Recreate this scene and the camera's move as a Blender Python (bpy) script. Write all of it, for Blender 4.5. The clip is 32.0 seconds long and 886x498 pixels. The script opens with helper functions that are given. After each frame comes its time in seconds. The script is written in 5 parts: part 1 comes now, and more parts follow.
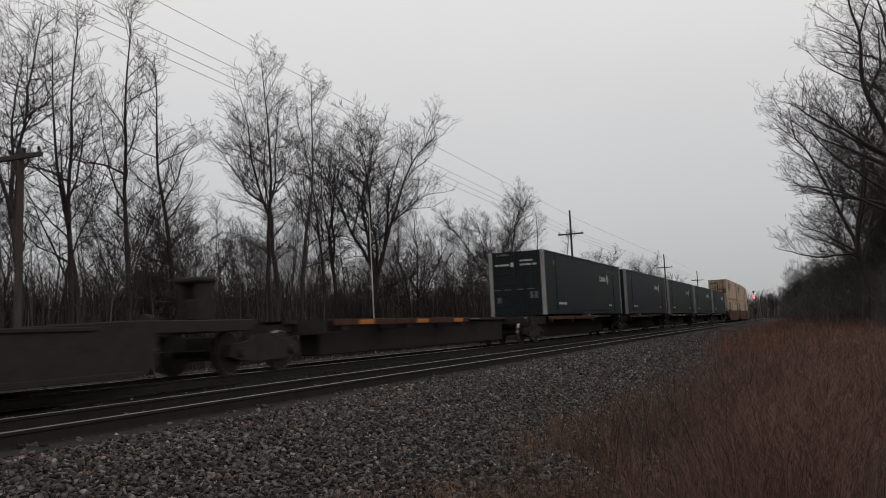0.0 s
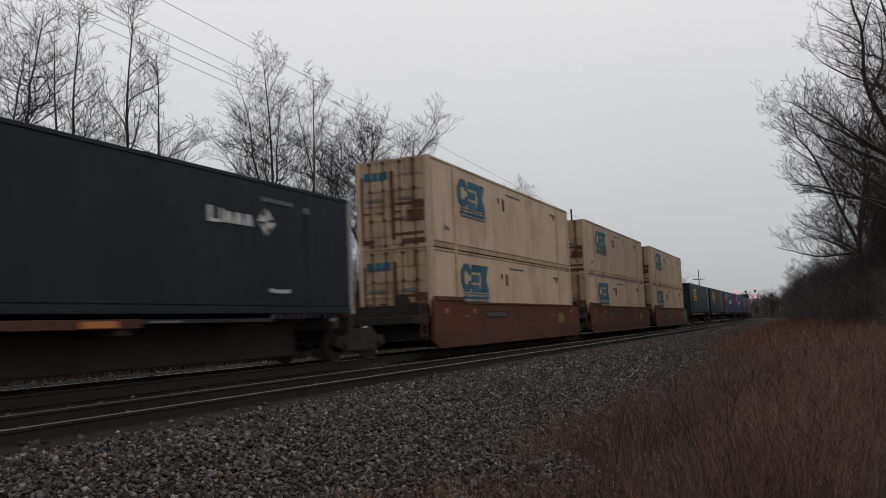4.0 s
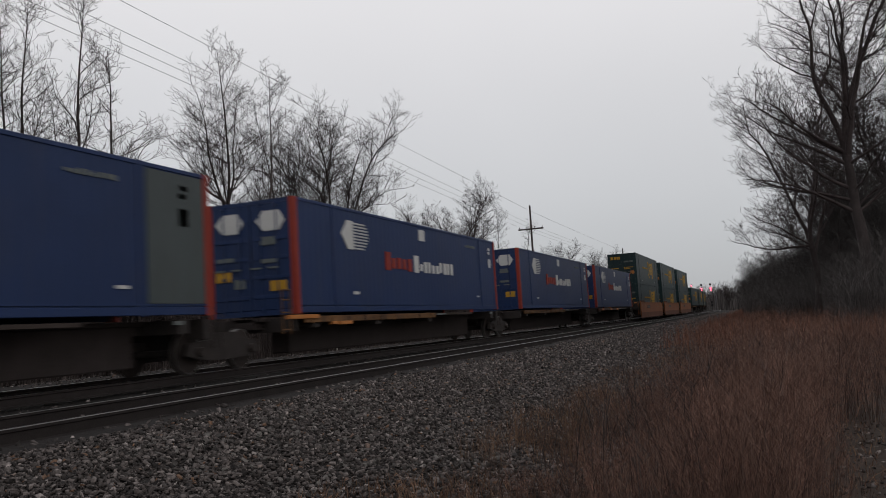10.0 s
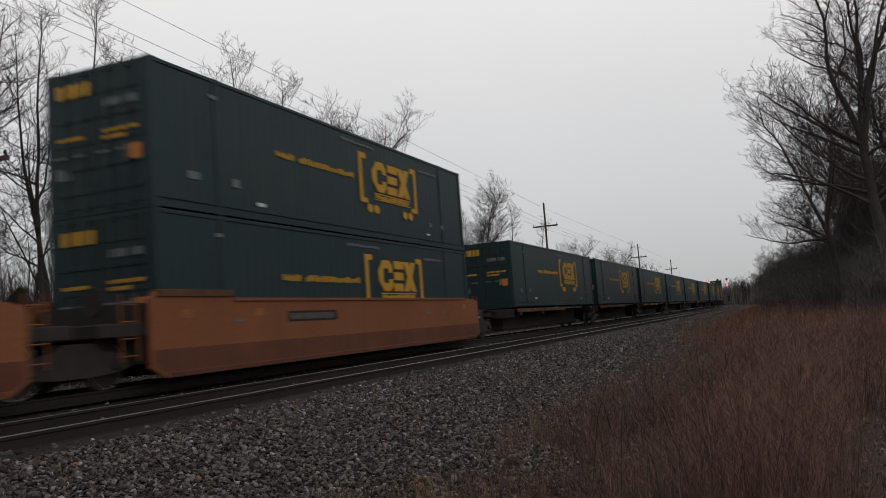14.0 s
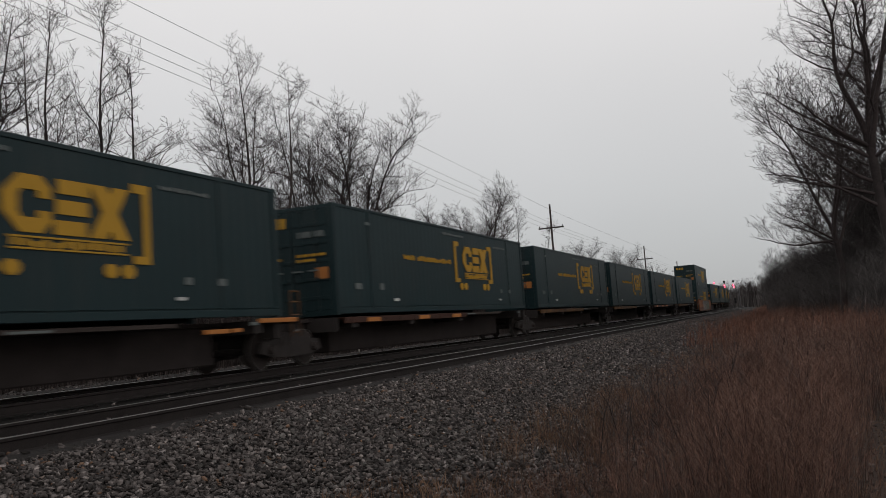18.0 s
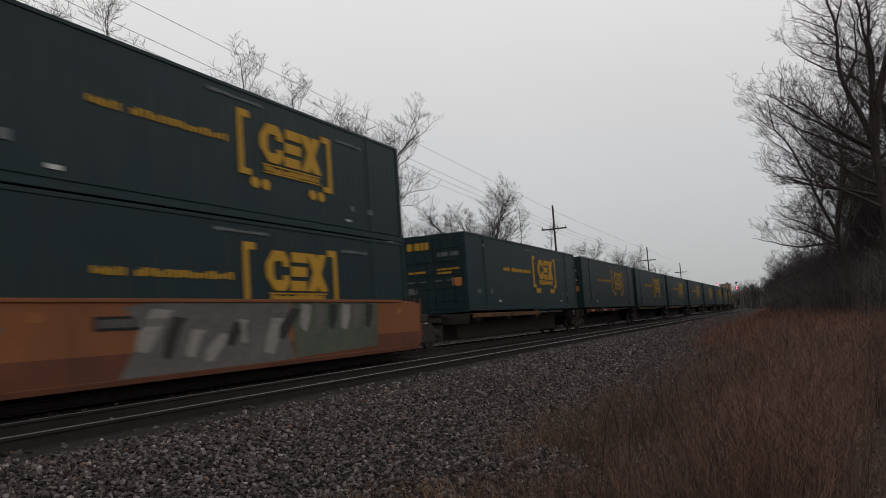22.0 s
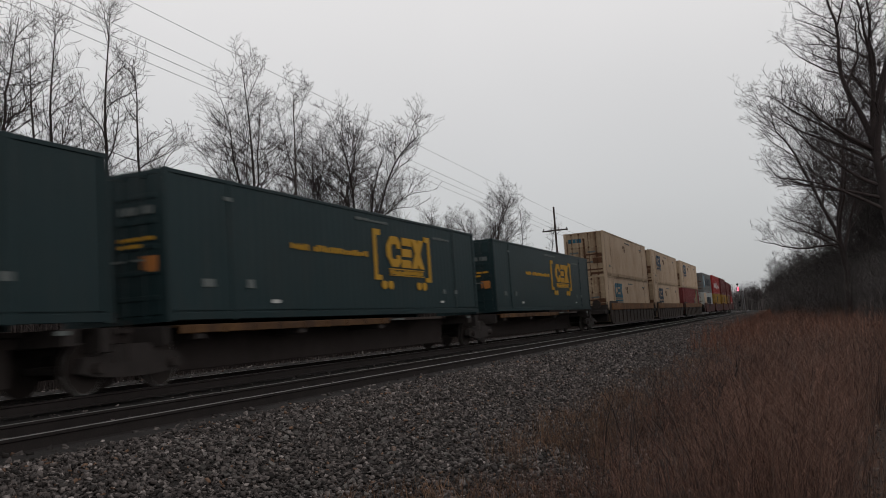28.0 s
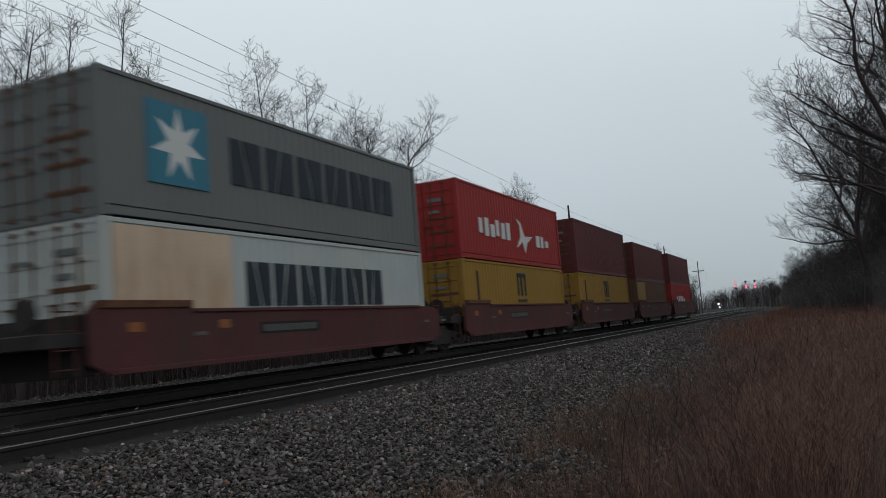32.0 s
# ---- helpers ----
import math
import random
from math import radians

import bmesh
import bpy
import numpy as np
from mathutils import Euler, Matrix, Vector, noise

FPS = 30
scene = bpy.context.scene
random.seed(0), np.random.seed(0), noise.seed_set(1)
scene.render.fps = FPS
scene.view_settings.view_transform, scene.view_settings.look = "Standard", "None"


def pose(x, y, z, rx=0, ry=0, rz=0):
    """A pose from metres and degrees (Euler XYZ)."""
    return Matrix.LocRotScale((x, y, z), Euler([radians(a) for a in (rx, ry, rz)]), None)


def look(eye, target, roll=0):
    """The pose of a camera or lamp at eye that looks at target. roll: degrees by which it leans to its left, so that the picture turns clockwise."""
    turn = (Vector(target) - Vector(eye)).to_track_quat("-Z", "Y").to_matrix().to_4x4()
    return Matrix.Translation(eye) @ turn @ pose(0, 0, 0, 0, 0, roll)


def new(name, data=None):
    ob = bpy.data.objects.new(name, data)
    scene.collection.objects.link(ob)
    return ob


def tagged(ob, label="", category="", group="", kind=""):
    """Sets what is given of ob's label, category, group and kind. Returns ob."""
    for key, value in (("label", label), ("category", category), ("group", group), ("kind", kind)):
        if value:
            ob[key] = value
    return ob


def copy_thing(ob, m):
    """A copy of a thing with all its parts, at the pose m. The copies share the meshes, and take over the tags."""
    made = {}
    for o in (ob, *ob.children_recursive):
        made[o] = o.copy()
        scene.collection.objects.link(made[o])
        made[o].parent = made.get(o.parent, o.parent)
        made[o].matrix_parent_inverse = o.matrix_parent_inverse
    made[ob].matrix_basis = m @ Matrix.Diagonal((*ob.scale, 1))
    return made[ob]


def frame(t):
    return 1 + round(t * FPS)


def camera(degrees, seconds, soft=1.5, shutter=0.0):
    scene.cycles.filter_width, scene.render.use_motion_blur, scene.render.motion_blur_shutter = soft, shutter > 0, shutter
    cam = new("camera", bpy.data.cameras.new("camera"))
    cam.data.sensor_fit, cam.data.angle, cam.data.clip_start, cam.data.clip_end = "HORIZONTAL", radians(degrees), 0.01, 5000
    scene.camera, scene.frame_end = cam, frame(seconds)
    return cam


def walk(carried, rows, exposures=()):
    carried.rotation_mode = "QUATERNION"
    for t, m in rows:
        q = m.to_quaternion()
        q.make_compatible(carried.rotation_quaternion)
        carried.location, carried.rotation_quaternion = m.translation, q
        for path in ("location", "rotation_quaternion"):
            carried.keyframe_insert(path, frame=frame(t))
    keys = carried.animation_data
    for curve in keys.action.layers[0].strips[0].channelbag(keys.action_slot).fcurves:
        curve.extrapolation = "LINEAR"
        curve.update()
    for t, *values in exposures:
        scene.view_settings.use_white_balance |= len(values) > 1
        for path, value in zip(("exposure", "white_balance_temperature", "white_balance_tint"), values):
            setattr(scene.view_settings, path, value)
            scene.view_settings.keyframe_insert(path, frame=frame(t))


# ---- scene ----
EYE = 0.778
cam = camera(56.8, 32.0, soft=0.9, shutter=0.25)
PATH = [
    (0.0, pose(0, 0, EYE, 95.62, 2.69, 23.94)),
    (0.5, pose(0, 0, EYE, 95.37, 2.50, 24.01)),
    (1.0, pose(0, 0, EYE, 95.26, 2.50, 24.06)),
    (1.5, pose(0, 0, EYE, 95.29, 2.58, 24.04)),
    (2.0, pose(0, 0, EYE, 95.36, 2.59, 24.03)),
    (2.5, pose(0, 0, EYE, 95.54, 2.47, 24.13)),
    (4.5, pose(0, 0, EYE, 95.50, 2.65, 23.88)),
    (5.0, pose(0, 0, EYE, 95.52, 2.79, 20.98)),
    (5.5, pose(0, 0, EYE, 95.42, 2.96, 20.32)),
    (6.0, pose(0, 0, EYE, 95.42, 3.20, 20.73)),
    (6.5, pose(0, 0, EYE, 95.37, 3.30, 20.80)),
    (7.0, pose(0, 0, EYE, 95.39, 3.41, 20.86)),
    (7.5, pose(0, 0, EYE, 95.36, 3.31, 20.90)),
    (8.0, pose(0, 0, EYE, 95.27, 3.31, 21.05)),
    (8.5, pose(0, 0, EYE, 95.26, 3.47, 21.16)),
    (9.0, pose(0, 0, EYE, 95.26, 3.43, 21.14)),
    (9.5, pose(0, 0, EYE, 95.17, 3.48, 21.16)),
    (10.0, pose(0, 0, EYE, 95.19, 3.49, 21.28)),
    (10.5, pose(0, 0, EYE, 95.18, 3.53, 21.36)),
    (11.0, pose(0, 0, EYE, 95.12, 3.51, 21.40)),
    (11.5, pose(0, 0, EYE, 94.98, 3.37, 21.37)),
    (12.0, pose(0, 0, EYE, 95.05, 3.39, 21.43)),
    (12.5, pose(0, 0, EYE, 95.01, 3.47, 21.45)),
    (13.0, pose(0, 0, EYE, 95.12, 3.52, 21.74)),
    (13.5, pose(0, 0, EYE, 95.08, 3.90, 22.14)),
    (14.0, pose(0, 0, EYE, 95.17, 4.25, 22.36)),
    (14.5, pose(0, 0, EYE, 95.21, 4.39, 22.51)),
    (16.5, pose(0, 0, EYE, 95.40, 4.13, 22.65)),
    (17.0, pose(0, 0, EYE, 95.31, 4.06, 22.71)),
    (17.5, pose(0, 0, EYE, 95.25, 4.08, 22.76)),
    (18.0, pose(0, 0, EYE, 95.30, 4.11, 22.76)),
    (18.5, pose(0, 0, EYE, 95.25, 4.12, 22.74)),
    (19.0, pose(0, 0, EYE, 95.40, 3.97, 22.35)),
    (19.5, pose(0, 0, EYE, 95.37, 3.99, 22.44)),
    (20.0, pose(0, 0, EYE, 95.35, 4.02, 22.53)),
    (20.5, pose(0, 0, EYE, 95.35, 3.92, 22.60)),
    (21.0, pose(0, 0, EYE, 95.39, 3.91, 22.72)),
    (21.5, pose(0, 0, EYE, 95.41, 3.90, 22.78)),
    (22.0, pose(0, 0, EYE, 95.37, 3.95, 22.94)),
    (22.5, pose(0, 0, EYE, 95.30, 3.90, 22.85)),
    (23.0, pose(0, 0, EYE, 95.35, 3.98, 22.74)),
    (23.5, pose(0, 0, EYE, 95.34, 3.92, 22.78)),
    (24.0, pose(0, 0, EYE, 95.49, 4.00, 22.71)),
    (24.5, pose(0, 0, EYE, 95.37, 4.04, 22.77)),
    (25.0, pose(0, 0, EYE, 95.31, 4.04, 22.80)),
    (25.5, pose(0, 0, EYE, 95.39, 3.79, 22.72)),
    (27.5, pose(0, 0, EYE, 95.44, 4.00, 22.98)),
    (28.0, pose(0, 0, EYE, 95.48, 3.92, 23.01)),
    (28.5, pose(0, 0, EYE, 95.39, 3.95, 23.04)),
    (29.0, pose(0, 0, EYE, 95.40, 3.86, 23.10)),
    (29.5, pose(0, 0, EYE, 95.41, 3.86, 23.15)),
    (30.0, pose(0, 0, EYE, 95.45, 4.01, 23.33)),
    (30.5, pose(0, 0, EYE, 95.48, 4.40, 23.79)),
    (31.0, pose(0, 0, EYE, 95.53, 4.38, 23.82)),
    (31.5, pose(0, 0, EYE, 95.56, 4.55, 24.04)),
    (32.0, pose(0, 0, EYE, 95.58, 4.58, 24.12)),
]
EXPOSURES = [(0.0, -0.14, 6550, 10), (1.0, -0.1, 6500, 10), (2.5, -0.08, 6350, 10), (4.5, -0.14, 6500, 10), (5.5, -0.14, 6500, 10), (6.0, -0.14, 6220, 8), (6.6, -0.14, 5950, 6), (7.5, -0.14, 5750, 4), (8.0, -0.14, 5750, 4), (8.5, -0.14, 5950, 6), (9.0, -0.12, 6200, 10), (10.0, -0.12, 6430, 11), (11.5, -0.1, 6550, 10), (14.0, -0.04, 6550, 10), (16.5, -0.12, 6550, 10), (25.0, -0.14, 6550, 10), (30.0, -0.14, 6500, 10), (30.5, -0.14, 6400, 9), (31.0, -0.16, 6200, 6), (31.5, -0.18, 6050, 4), (32.0, -0.2, 5900, 2)]

walk(cam, PATH, EXPOSURES)

# ---- world and light: overcast afternoon, brighter cloud behind the camera ----
world = bpy.data.worlds.new("overcast_sky")
scene.world = world
world.use_nodes = True
wn, wl = world.node_tree.nodes, world.node_tree.links
wn.clear()
w_out = wn.new("ShaderNodeOutputWorld")
w_bg = wn.new("ShaderNodeBackground")
w_sky = wn.new("ShaderNodeTexSky")
w_sky.sky_type, w_sky.sun_disc = "NISHITA", False
w_sky.sun_elevation, w_sky.sun_rotation = radians(15), radians(116)
w_scale = wn.new("ShaderNodeMix")
w_scale.data_type = "RGBA"
w_scale.inputs[0].default_value = 0.93
w_co = wn.new("ShaderNodeTexCoord")
w_noise = wn.new("ShaderNodeTexNoise")
w_noise.inputs["Scale"].default_value = 1.6
w_noise.inputs["Detail"].default_value = 4
w_sep = wn.new("ShaderNodeSeparateXYZ")
w_ramp = wn.new("ShaderNodeValToRGB")
w_ramp.color_ramp.elements[0].position, w_ramp.color_ramp.elements[0].color = 0.0, (4.5, 4.65, 4.85, 1)
w_ramp.color_ramp.elements[1].position, w_ramp.color_ramp.elements[1].color = 0.4, (8.5, 8.35, 8.35, 1)
haze = w_ramp.color_ramp.elements.new(0.14)
haze.color = (6.2, 6.25, 6.35, 1)
w_mul = wn.new("ShaderNodeMix")
w_mul.data_type, w_mul.blend_type = "RGBA", "MULTIPLY"
w_mul.inputs[0].default_value = 1
w_map = wn.new("ShaderNodeMapRange")
w_map.inputs["To Min"].default_value, w_map.inputs["To Max"].default_value = 0.9, 1.1
wl.new(w_co.outputs["Generated"], w_noise.inputs["Vector"])
wl.new(w_co.outputs["Generated"], w_sep.inputs[0])
wl.new(w_sep.outputs["Z"], w_ramp.inputs[0])
wl.new(w_noise.outputs[0], w_map.inputs["Value"])
wl.new(w_ramp.outputs[0], w_mul.inputs[6])
wl.new(w_map.outputs[0], w_mul.inputs[7])
wl.new(w_sky.outputs[0], w_scale.inputs[6])
wl.new(w_mul.outputs[2], w_scale.inputs[7])
wl.new(w_scale.outputs[2], w_bg.inputs[0])
w_bg.inputs["Strength"].default_value = 0.105
wl.new(w_bg.outputs[0], w_out.inputs[0])

sun = new("sun", bpy.data.lights.new("sun", "SUN"))
sun.data.energy, sun.data.angle, sun.data.color = 0.5, radians(45), (1.0, 0.965, 0.95)
sun.matrix_world = look((24, -12, 7), (0, 0, 0))


# ---- materials ----
def mat(name, base, rough=0.7, metal=0.0, vary=0.25, scale=3.0, fine=40.0, bump=0.15, streak=0.0, streak_colour=(0.1, 0.06, 0.04), rand=0.0, coat=0.0, stretch=(1, 1, 1), spec=0.2):
    """A painted, worn or natural surface: two scales of noise, optional streaks and stains, relief."""
    m = bpy.data.materials.new(name)
    m.use_nodes = True
    n, l = m.node_tree.nodes, m.node_tree.links
    b = n["Principled BSDF"]
    b.inputs["Roughness"].default_value, b.inputs["Metallic"].default_value = rough, metal
    b.inputs["Specular IOR Level"].default_value = spec
    if coat:
        b.inputs["Coat Weight"].default_value = coat
    co = n.new("ShaderNodeTexCoord")
    mp = n.new("ShaderNodeMapping")
    mp.inputs["Scale"].default_value = stretch
    l.new(co.outputs["Object"], mp.inputs[0])
    big, small = n.new("ShaderNodeTexNoise"), n.new("ShaderNodeTexNoise")
    for t, s in ((big, scale), (small, fine)):
        t.inputs["Scale"].default_value, t.inputs["Detail"].default_value = s, 5
        l.new(mp.outputs[0], t.inputs["Vector"])
    mixn = n.new("ShaderNodeMath")
    mixn.operation = "ADD"
    l.new(big.outputs[0], mixn.inputs[0])
    l.new(small.outputs[0], mixn.inputs[1])
    rng = n.new("ShaderNodeMapRange")
    rng.inputs["From Min"].default_value, rng.inputs["From Max"].default_value = 0.6, 1.4
    rng.inputs["To Min"].default_value, rng.inputs["To Max"].default_value = 1 - vary, 1 + vary
    l.new(mixn.outputs[0], rng.inputs["Value"])
    col = n.new("ShaderNodeMix")
    col.data_type, col.blend_type = "RGBA", "MULTIPLY"
    col.inputs[0].default_value = 1
    col.inputs[6].default_value = (*base, 1)
    if rand:
        info, rr, mm = n.new("ShaderNodeObjectInfo"), n.new("ShaderNodeMapRange"), n.new("ShaderNodeMath")
        rr.inputs["To Min"].default_value, rr.inputs["To Max"].default_value = 1 - rand, 1 + rand
        mm.operation = "MULTIPLY"
        l.new(info.outputs["Random"], rr.inputs["Value"])
        l.new(rr.outputs[0], mm.inputs[0])
        l.new(rng.outputs[0], mm.inputs[1])
        l.new(mm.outputs[0], col.inputs[7])
    else:
        l.new(rng.outputs[0], col.inputs[7])
    result = col.outputs[2]
    if streak:
        sm = n.new("ShaderNodeMapping")
        sm.inputs["Scale"].default_value = (2.2, 2.2, 0.22)
        l.new(co.outputs["Object"], sm.inputs[0])
        st, pt = n.new("ShaderNodeTexNoise"), n.new("ShaderNodeTexNoise")
        st.inputs["Scale"].default_value, st.inputs["Detail"].default_value = 2.4, 6
        pt.inputs["Scale"].default_value, pt.inputs["Detail"].default_value = 0.6, 3
        l.new(sm.outputs[0], st.inputs["Vector"])
        l.new(co.outputs["Object"], pt.inputs["Vector"])
        mu = n.new("ShaderNodeMath")
        mu.operation = "MULTIPLY"
        l.new(st.outputs[0], mu.inputs[0])
        l.new(pt.outputs[0], mu.inputs[1])
        sr = n.new("ShaderNodeMapRange")
        sr.inputs["From Min"].default_value, sr.inputs["From Max"].default_value = 0.23, 0.44
        sr.inputs["To Max"].default_value = streak
        l.new(mu.outputs[0], sr.inputs["Value"])
        dirt = n.new("ShaderNodeMix")
        dirt.data_type = "RGBA"
        dirt.inputs[7].default_value = (*streak_colour, 1)
        l.new(sr.outputs[0], dirt.inputs[0])
        l.new(result, dirt.inputs[6])
        result = dirt.outputs[2]
    l.new(result, b.inputs["Base Color"])
    if bump:
        bp = n.new("ShaderNodeBump")
        bp.inputs["Strength"].default_value, bp.inputs["Distance"].default_value = bump, 0.01
        l.new(mixn.outputs[0], bp.inputs["Height"])
        l.new(bp.outputs[0], b.inputs["Normal"])
    return m


def glow(name, colour, power):
    m = bpy.data.materials.new(name)
    m.use_nodes = True
    b = m.node_tree.nodes["Principled BSDF"]
    b.inputs["Base Color"].default_value = (0.02, 0.005, 0.005, 1)
    b.inputs["Emission Color"].default_value = (*colour, 1)
    b.inputs["Emission Strength"].default_value = power
    return m


RUST = (0.075, 0.036, 0.02)
GRIME = (0.035, 0.03, 0.027)
M_RAIL_TOP = mat("polished_rail", (0.18, 0.175, 0.17), 0.38, 1.0, 0.1, 2, 60, 0.02)
M_RAIL_BUSY = mat("bright_polished_rail", (0.5, 0.49, 0.48), 0.3, 1.0, 0.1, 2, 60, 0.02)
M_RAIL = mat("rusty_rail", (0.017, 0.0138, 0.0132), 0.9, 0, 0.35, 4, 60, 0.3)
M_STONE_ONE = mat("single_stone", (0.085, 0.078, 0.073), 0.85, 0, 0.3, 9, 30, 0.2, rand=0.6)
M_TIE = mat("creosoted_wood", (0.03, 0.024, 0.0245), 0.9, 0, 0.4, 2, 30, 0.4, rand=0.3)
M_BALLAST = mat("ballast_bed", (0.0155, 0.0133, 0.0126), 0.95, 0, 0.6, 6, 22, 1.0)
M_SOIL = mat("soil", (0.03, 0.021, 0.016), 0.97, 0, 0.5, 0.4, 9, 0.8)
M_BARK = mat("bark", (0.042, 0.034, 0.033), 0.95, 0, 0.4, 2, 20, 0.6, rand=0.3)
M_TWIG = mat("twigs", (0.038, 0.03, 0.0295), 0.95, 0, 0.3, 1, 8, 0, rand=0.3)
# twig grey made paler than M_TWIG: distance haze mixed into the colour
M_HAZETWIG = mat("hazed_grey_twigs", (0.055, 0.05, 0.0485), 0.95, 0, 0.35, 1, 8, 0)
M_POLE = mat("weathered_pole", (0.055, 0.044, 0.041), 0.9, 0, 0.35, 2, 30, 0.4, stretch=(6, 6, 1))
M_PALE = mat("pale_pole", (0.32, 0.3, 0.27), 0.8, 0, 0.2, 2, 30, 0.2)
M_WIRE = mat("dull_wire", (0.12, 0.12, 0.12), 0.6, 0.5, 0.1, 2, 20, 0)
M_STEEL = mat("signal_steel", (0.12, 0.12, 0.125), 0.6, 0.3, 0.2, 2, 30, 0.1)
M_BLACK = mat("black_metal", (0.012, 0.012, 0.013), 0.7, 0, 0.3, 3, 40, 0.1)
M_RED = glow("red_signal_light", (1.0, 0.1, 0.16), 7)
M_LAMP = glow("white_lamp", (1.0, 0.93, 0.85), 5)
M_UNDER = mat("greasy_running_gear", (0.023, 0.0192, 0.0182), 0.85, 0, 0.4, 4, 40, 0.3)
M_BEAM = mat("grimy_brown_beam", (0.027, 0.0215, 0.0205), 0.85, 0, 0.4, 2, 30, 0.3, 0.5, (0.025, 0.02, 0.018), 0.25)
M_WHEEL = mat("wheel_steel", (0.032, 0.026, 0.024), 0.6, 0.4, 0.3, 5, 50, 0.2)
M_TREAD = mat("bright_wheel_tread", (0.35, 0.34, 0.33), 0.3, 1.0, 0.1, 5, 50, 0.02)

M_NAVY = mat("dark_navy_paint", (0.009, 0.012, 0.019), 0.55, 0, 0.18, 1.2, 30, 0.05, 0.35, (0.03, 0.028, 0.027), 0.12)
M_INK = mat("near_black_teal_paint", (0.0078, 0.0112, 0.0128), 0.55, 0, 0.18, 1.2, 30, 0.05, 0.35, (0.026, 0.026, 0.025), 0.12)
M_GREEN = mat("dark_green_paint", (0.009, 0.0218, 0.0245), 0.5, 0, 0.15, 1.0, 30, 0.05, 0.3, (0.03, 0.032, 0.03), 0.1)
M_SLATE = mat("dark_slate_paint", (0.0115, 0.0185, 0.0225), 0.5, 0, 0.15, 1.0, 30, 0.05, 0.3, (0.03, 0.03, 0.029), 0.1)
M_TEAL = mat("blue_grey_panel", (0.04, 0.076, 0.112), 0.5, 0, 0.15, 1.0, 30, 0.05, 0.2, GRIME)
M_GREY = mat("grey_green_panel", (0.052, 0.063, 0.064), 0.55, 0, 0.15, 1.0, 30, 0.05, 0.3, GRIME)
M_BLUE = mat("royal_blue_paint", (0.012, 0.026, 0.078), 0.5, 0, 0.15, 1.0, 30, 0.05, 0.35, (0.03, 0.035, 0.06), 0.1)
M_WHITE = mat("weathered_cream_paint", (0.405, 0.307, 0.222), 0.65, 0, 0.14, 0.8, 26, 0.06, 0.6, (0.235, 0.145, 0.085), 0.04)
M_CREAMRAIL = mat("rust_eaten_cream_rail", (0.3, 0.225, 0.15), 0.75, 0, 0.3, 1.5, 26, 0.1, 0.95, (0.11, 0.055, 0.03), 0.1)
M_GREYBOX = mat("grey_paint", (0.105, 0.108, 0.108), 0.6, 0, 0.1, 1.0, 30, 0.05, 0.3, (0.12, 0.11, 0.1))
M_PALEBOX = mat("pale_grey_paint", (0.3, 0.315, 0.31), 0.6, 0, 0.08, 1.0, 30, 0.05, 0.25, (0.4, 0.35, 0.24))
M_REDBOX = mat("red_paint", (0.2, 0.014, 0.013), 0.55, 0, 0.12, 1.0, 30, 0.05, 0.25, (0.15, 0.03, 0.025))
M_MAROON = mat("maroon_paint", (0.07, 0.014, 0.015), 0.6, 0, 0.15, 1.0, 30, 0.05, 0.3, (0.06, 0.022, 0.02), 0.15)
M_ROSE = mat("faded_red_paint", (0.13, 0.026, 0.027), 0.6, 0, 0.15, 1.0, 30, 0.05, 0.35, (0.09, 0.03, 0.027))
M_YELLOWBOX = mat("ochre_yellow_paint", (0.19, 0.11, 0.017), 0.6, 0, 0.12, 1.0, 30, 0.05, 0.35, (0.2, 0.1, 0.03))
M_BROWNBOX = mat("brown_paint", (0.09, 0.045, 0.025), 0.6, 0, 0.15, 1.0, 30, 0.05, 0.3, GRIME)

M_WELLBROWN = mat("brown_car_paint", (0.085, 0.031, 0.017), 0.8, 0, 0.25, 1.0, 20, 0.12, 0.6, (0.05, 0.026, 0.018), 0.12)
M_WELLDARK = mat("dark_brown_car_side", (0.058, 0.023, 0.0145), 0.8, 0, 0.25, 1.0, 20, 0.12, 0.6, (0.04, 0.022, 0.016), 0.12)
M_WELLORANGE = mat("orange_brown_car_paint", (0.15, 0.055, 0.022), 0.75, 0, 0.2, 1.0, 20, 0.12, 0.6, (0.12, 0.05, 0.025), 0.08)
M_WELLGREY = mat("grimy_car_paint", (0.035, 0.0265, 0.0235), 0.85, 0, 0.3, 1.0, 20, 0.12, 0.5, (0.03, 0.022, 0.018), 0.1)
M_WELLMAROON = mat("maroon_car_paint", (0.06, 0.0195, 0.02), 0.8, 0, 0.25, 1.0, 20, 0.12, 0.5, GRIME, 0.1)
M_DECK = mat("worn_yellow_deck", (0.085, 0.043, 0.018), 0.85, 0, 0.6, 0.9, 14, 0.15, 0.95, (0.03, 0.018, 0.014), 0.6)
M_CHORD = mat("worn_ochre_chord", (0.115, 0.058, 0.026), 0.85, 0, 0.4, 0.9, 14, 0.15, 0.8, (0.045, 0.026, 0.019), 0.3)
M_DECKRED = mat("worn_red_deck", (0.06, 0.026, 0.018), 0.85, 0, 0.4, 0.9, 14, 0.15, 0.8, (0.035, 0.02, 0.015), 0.3)

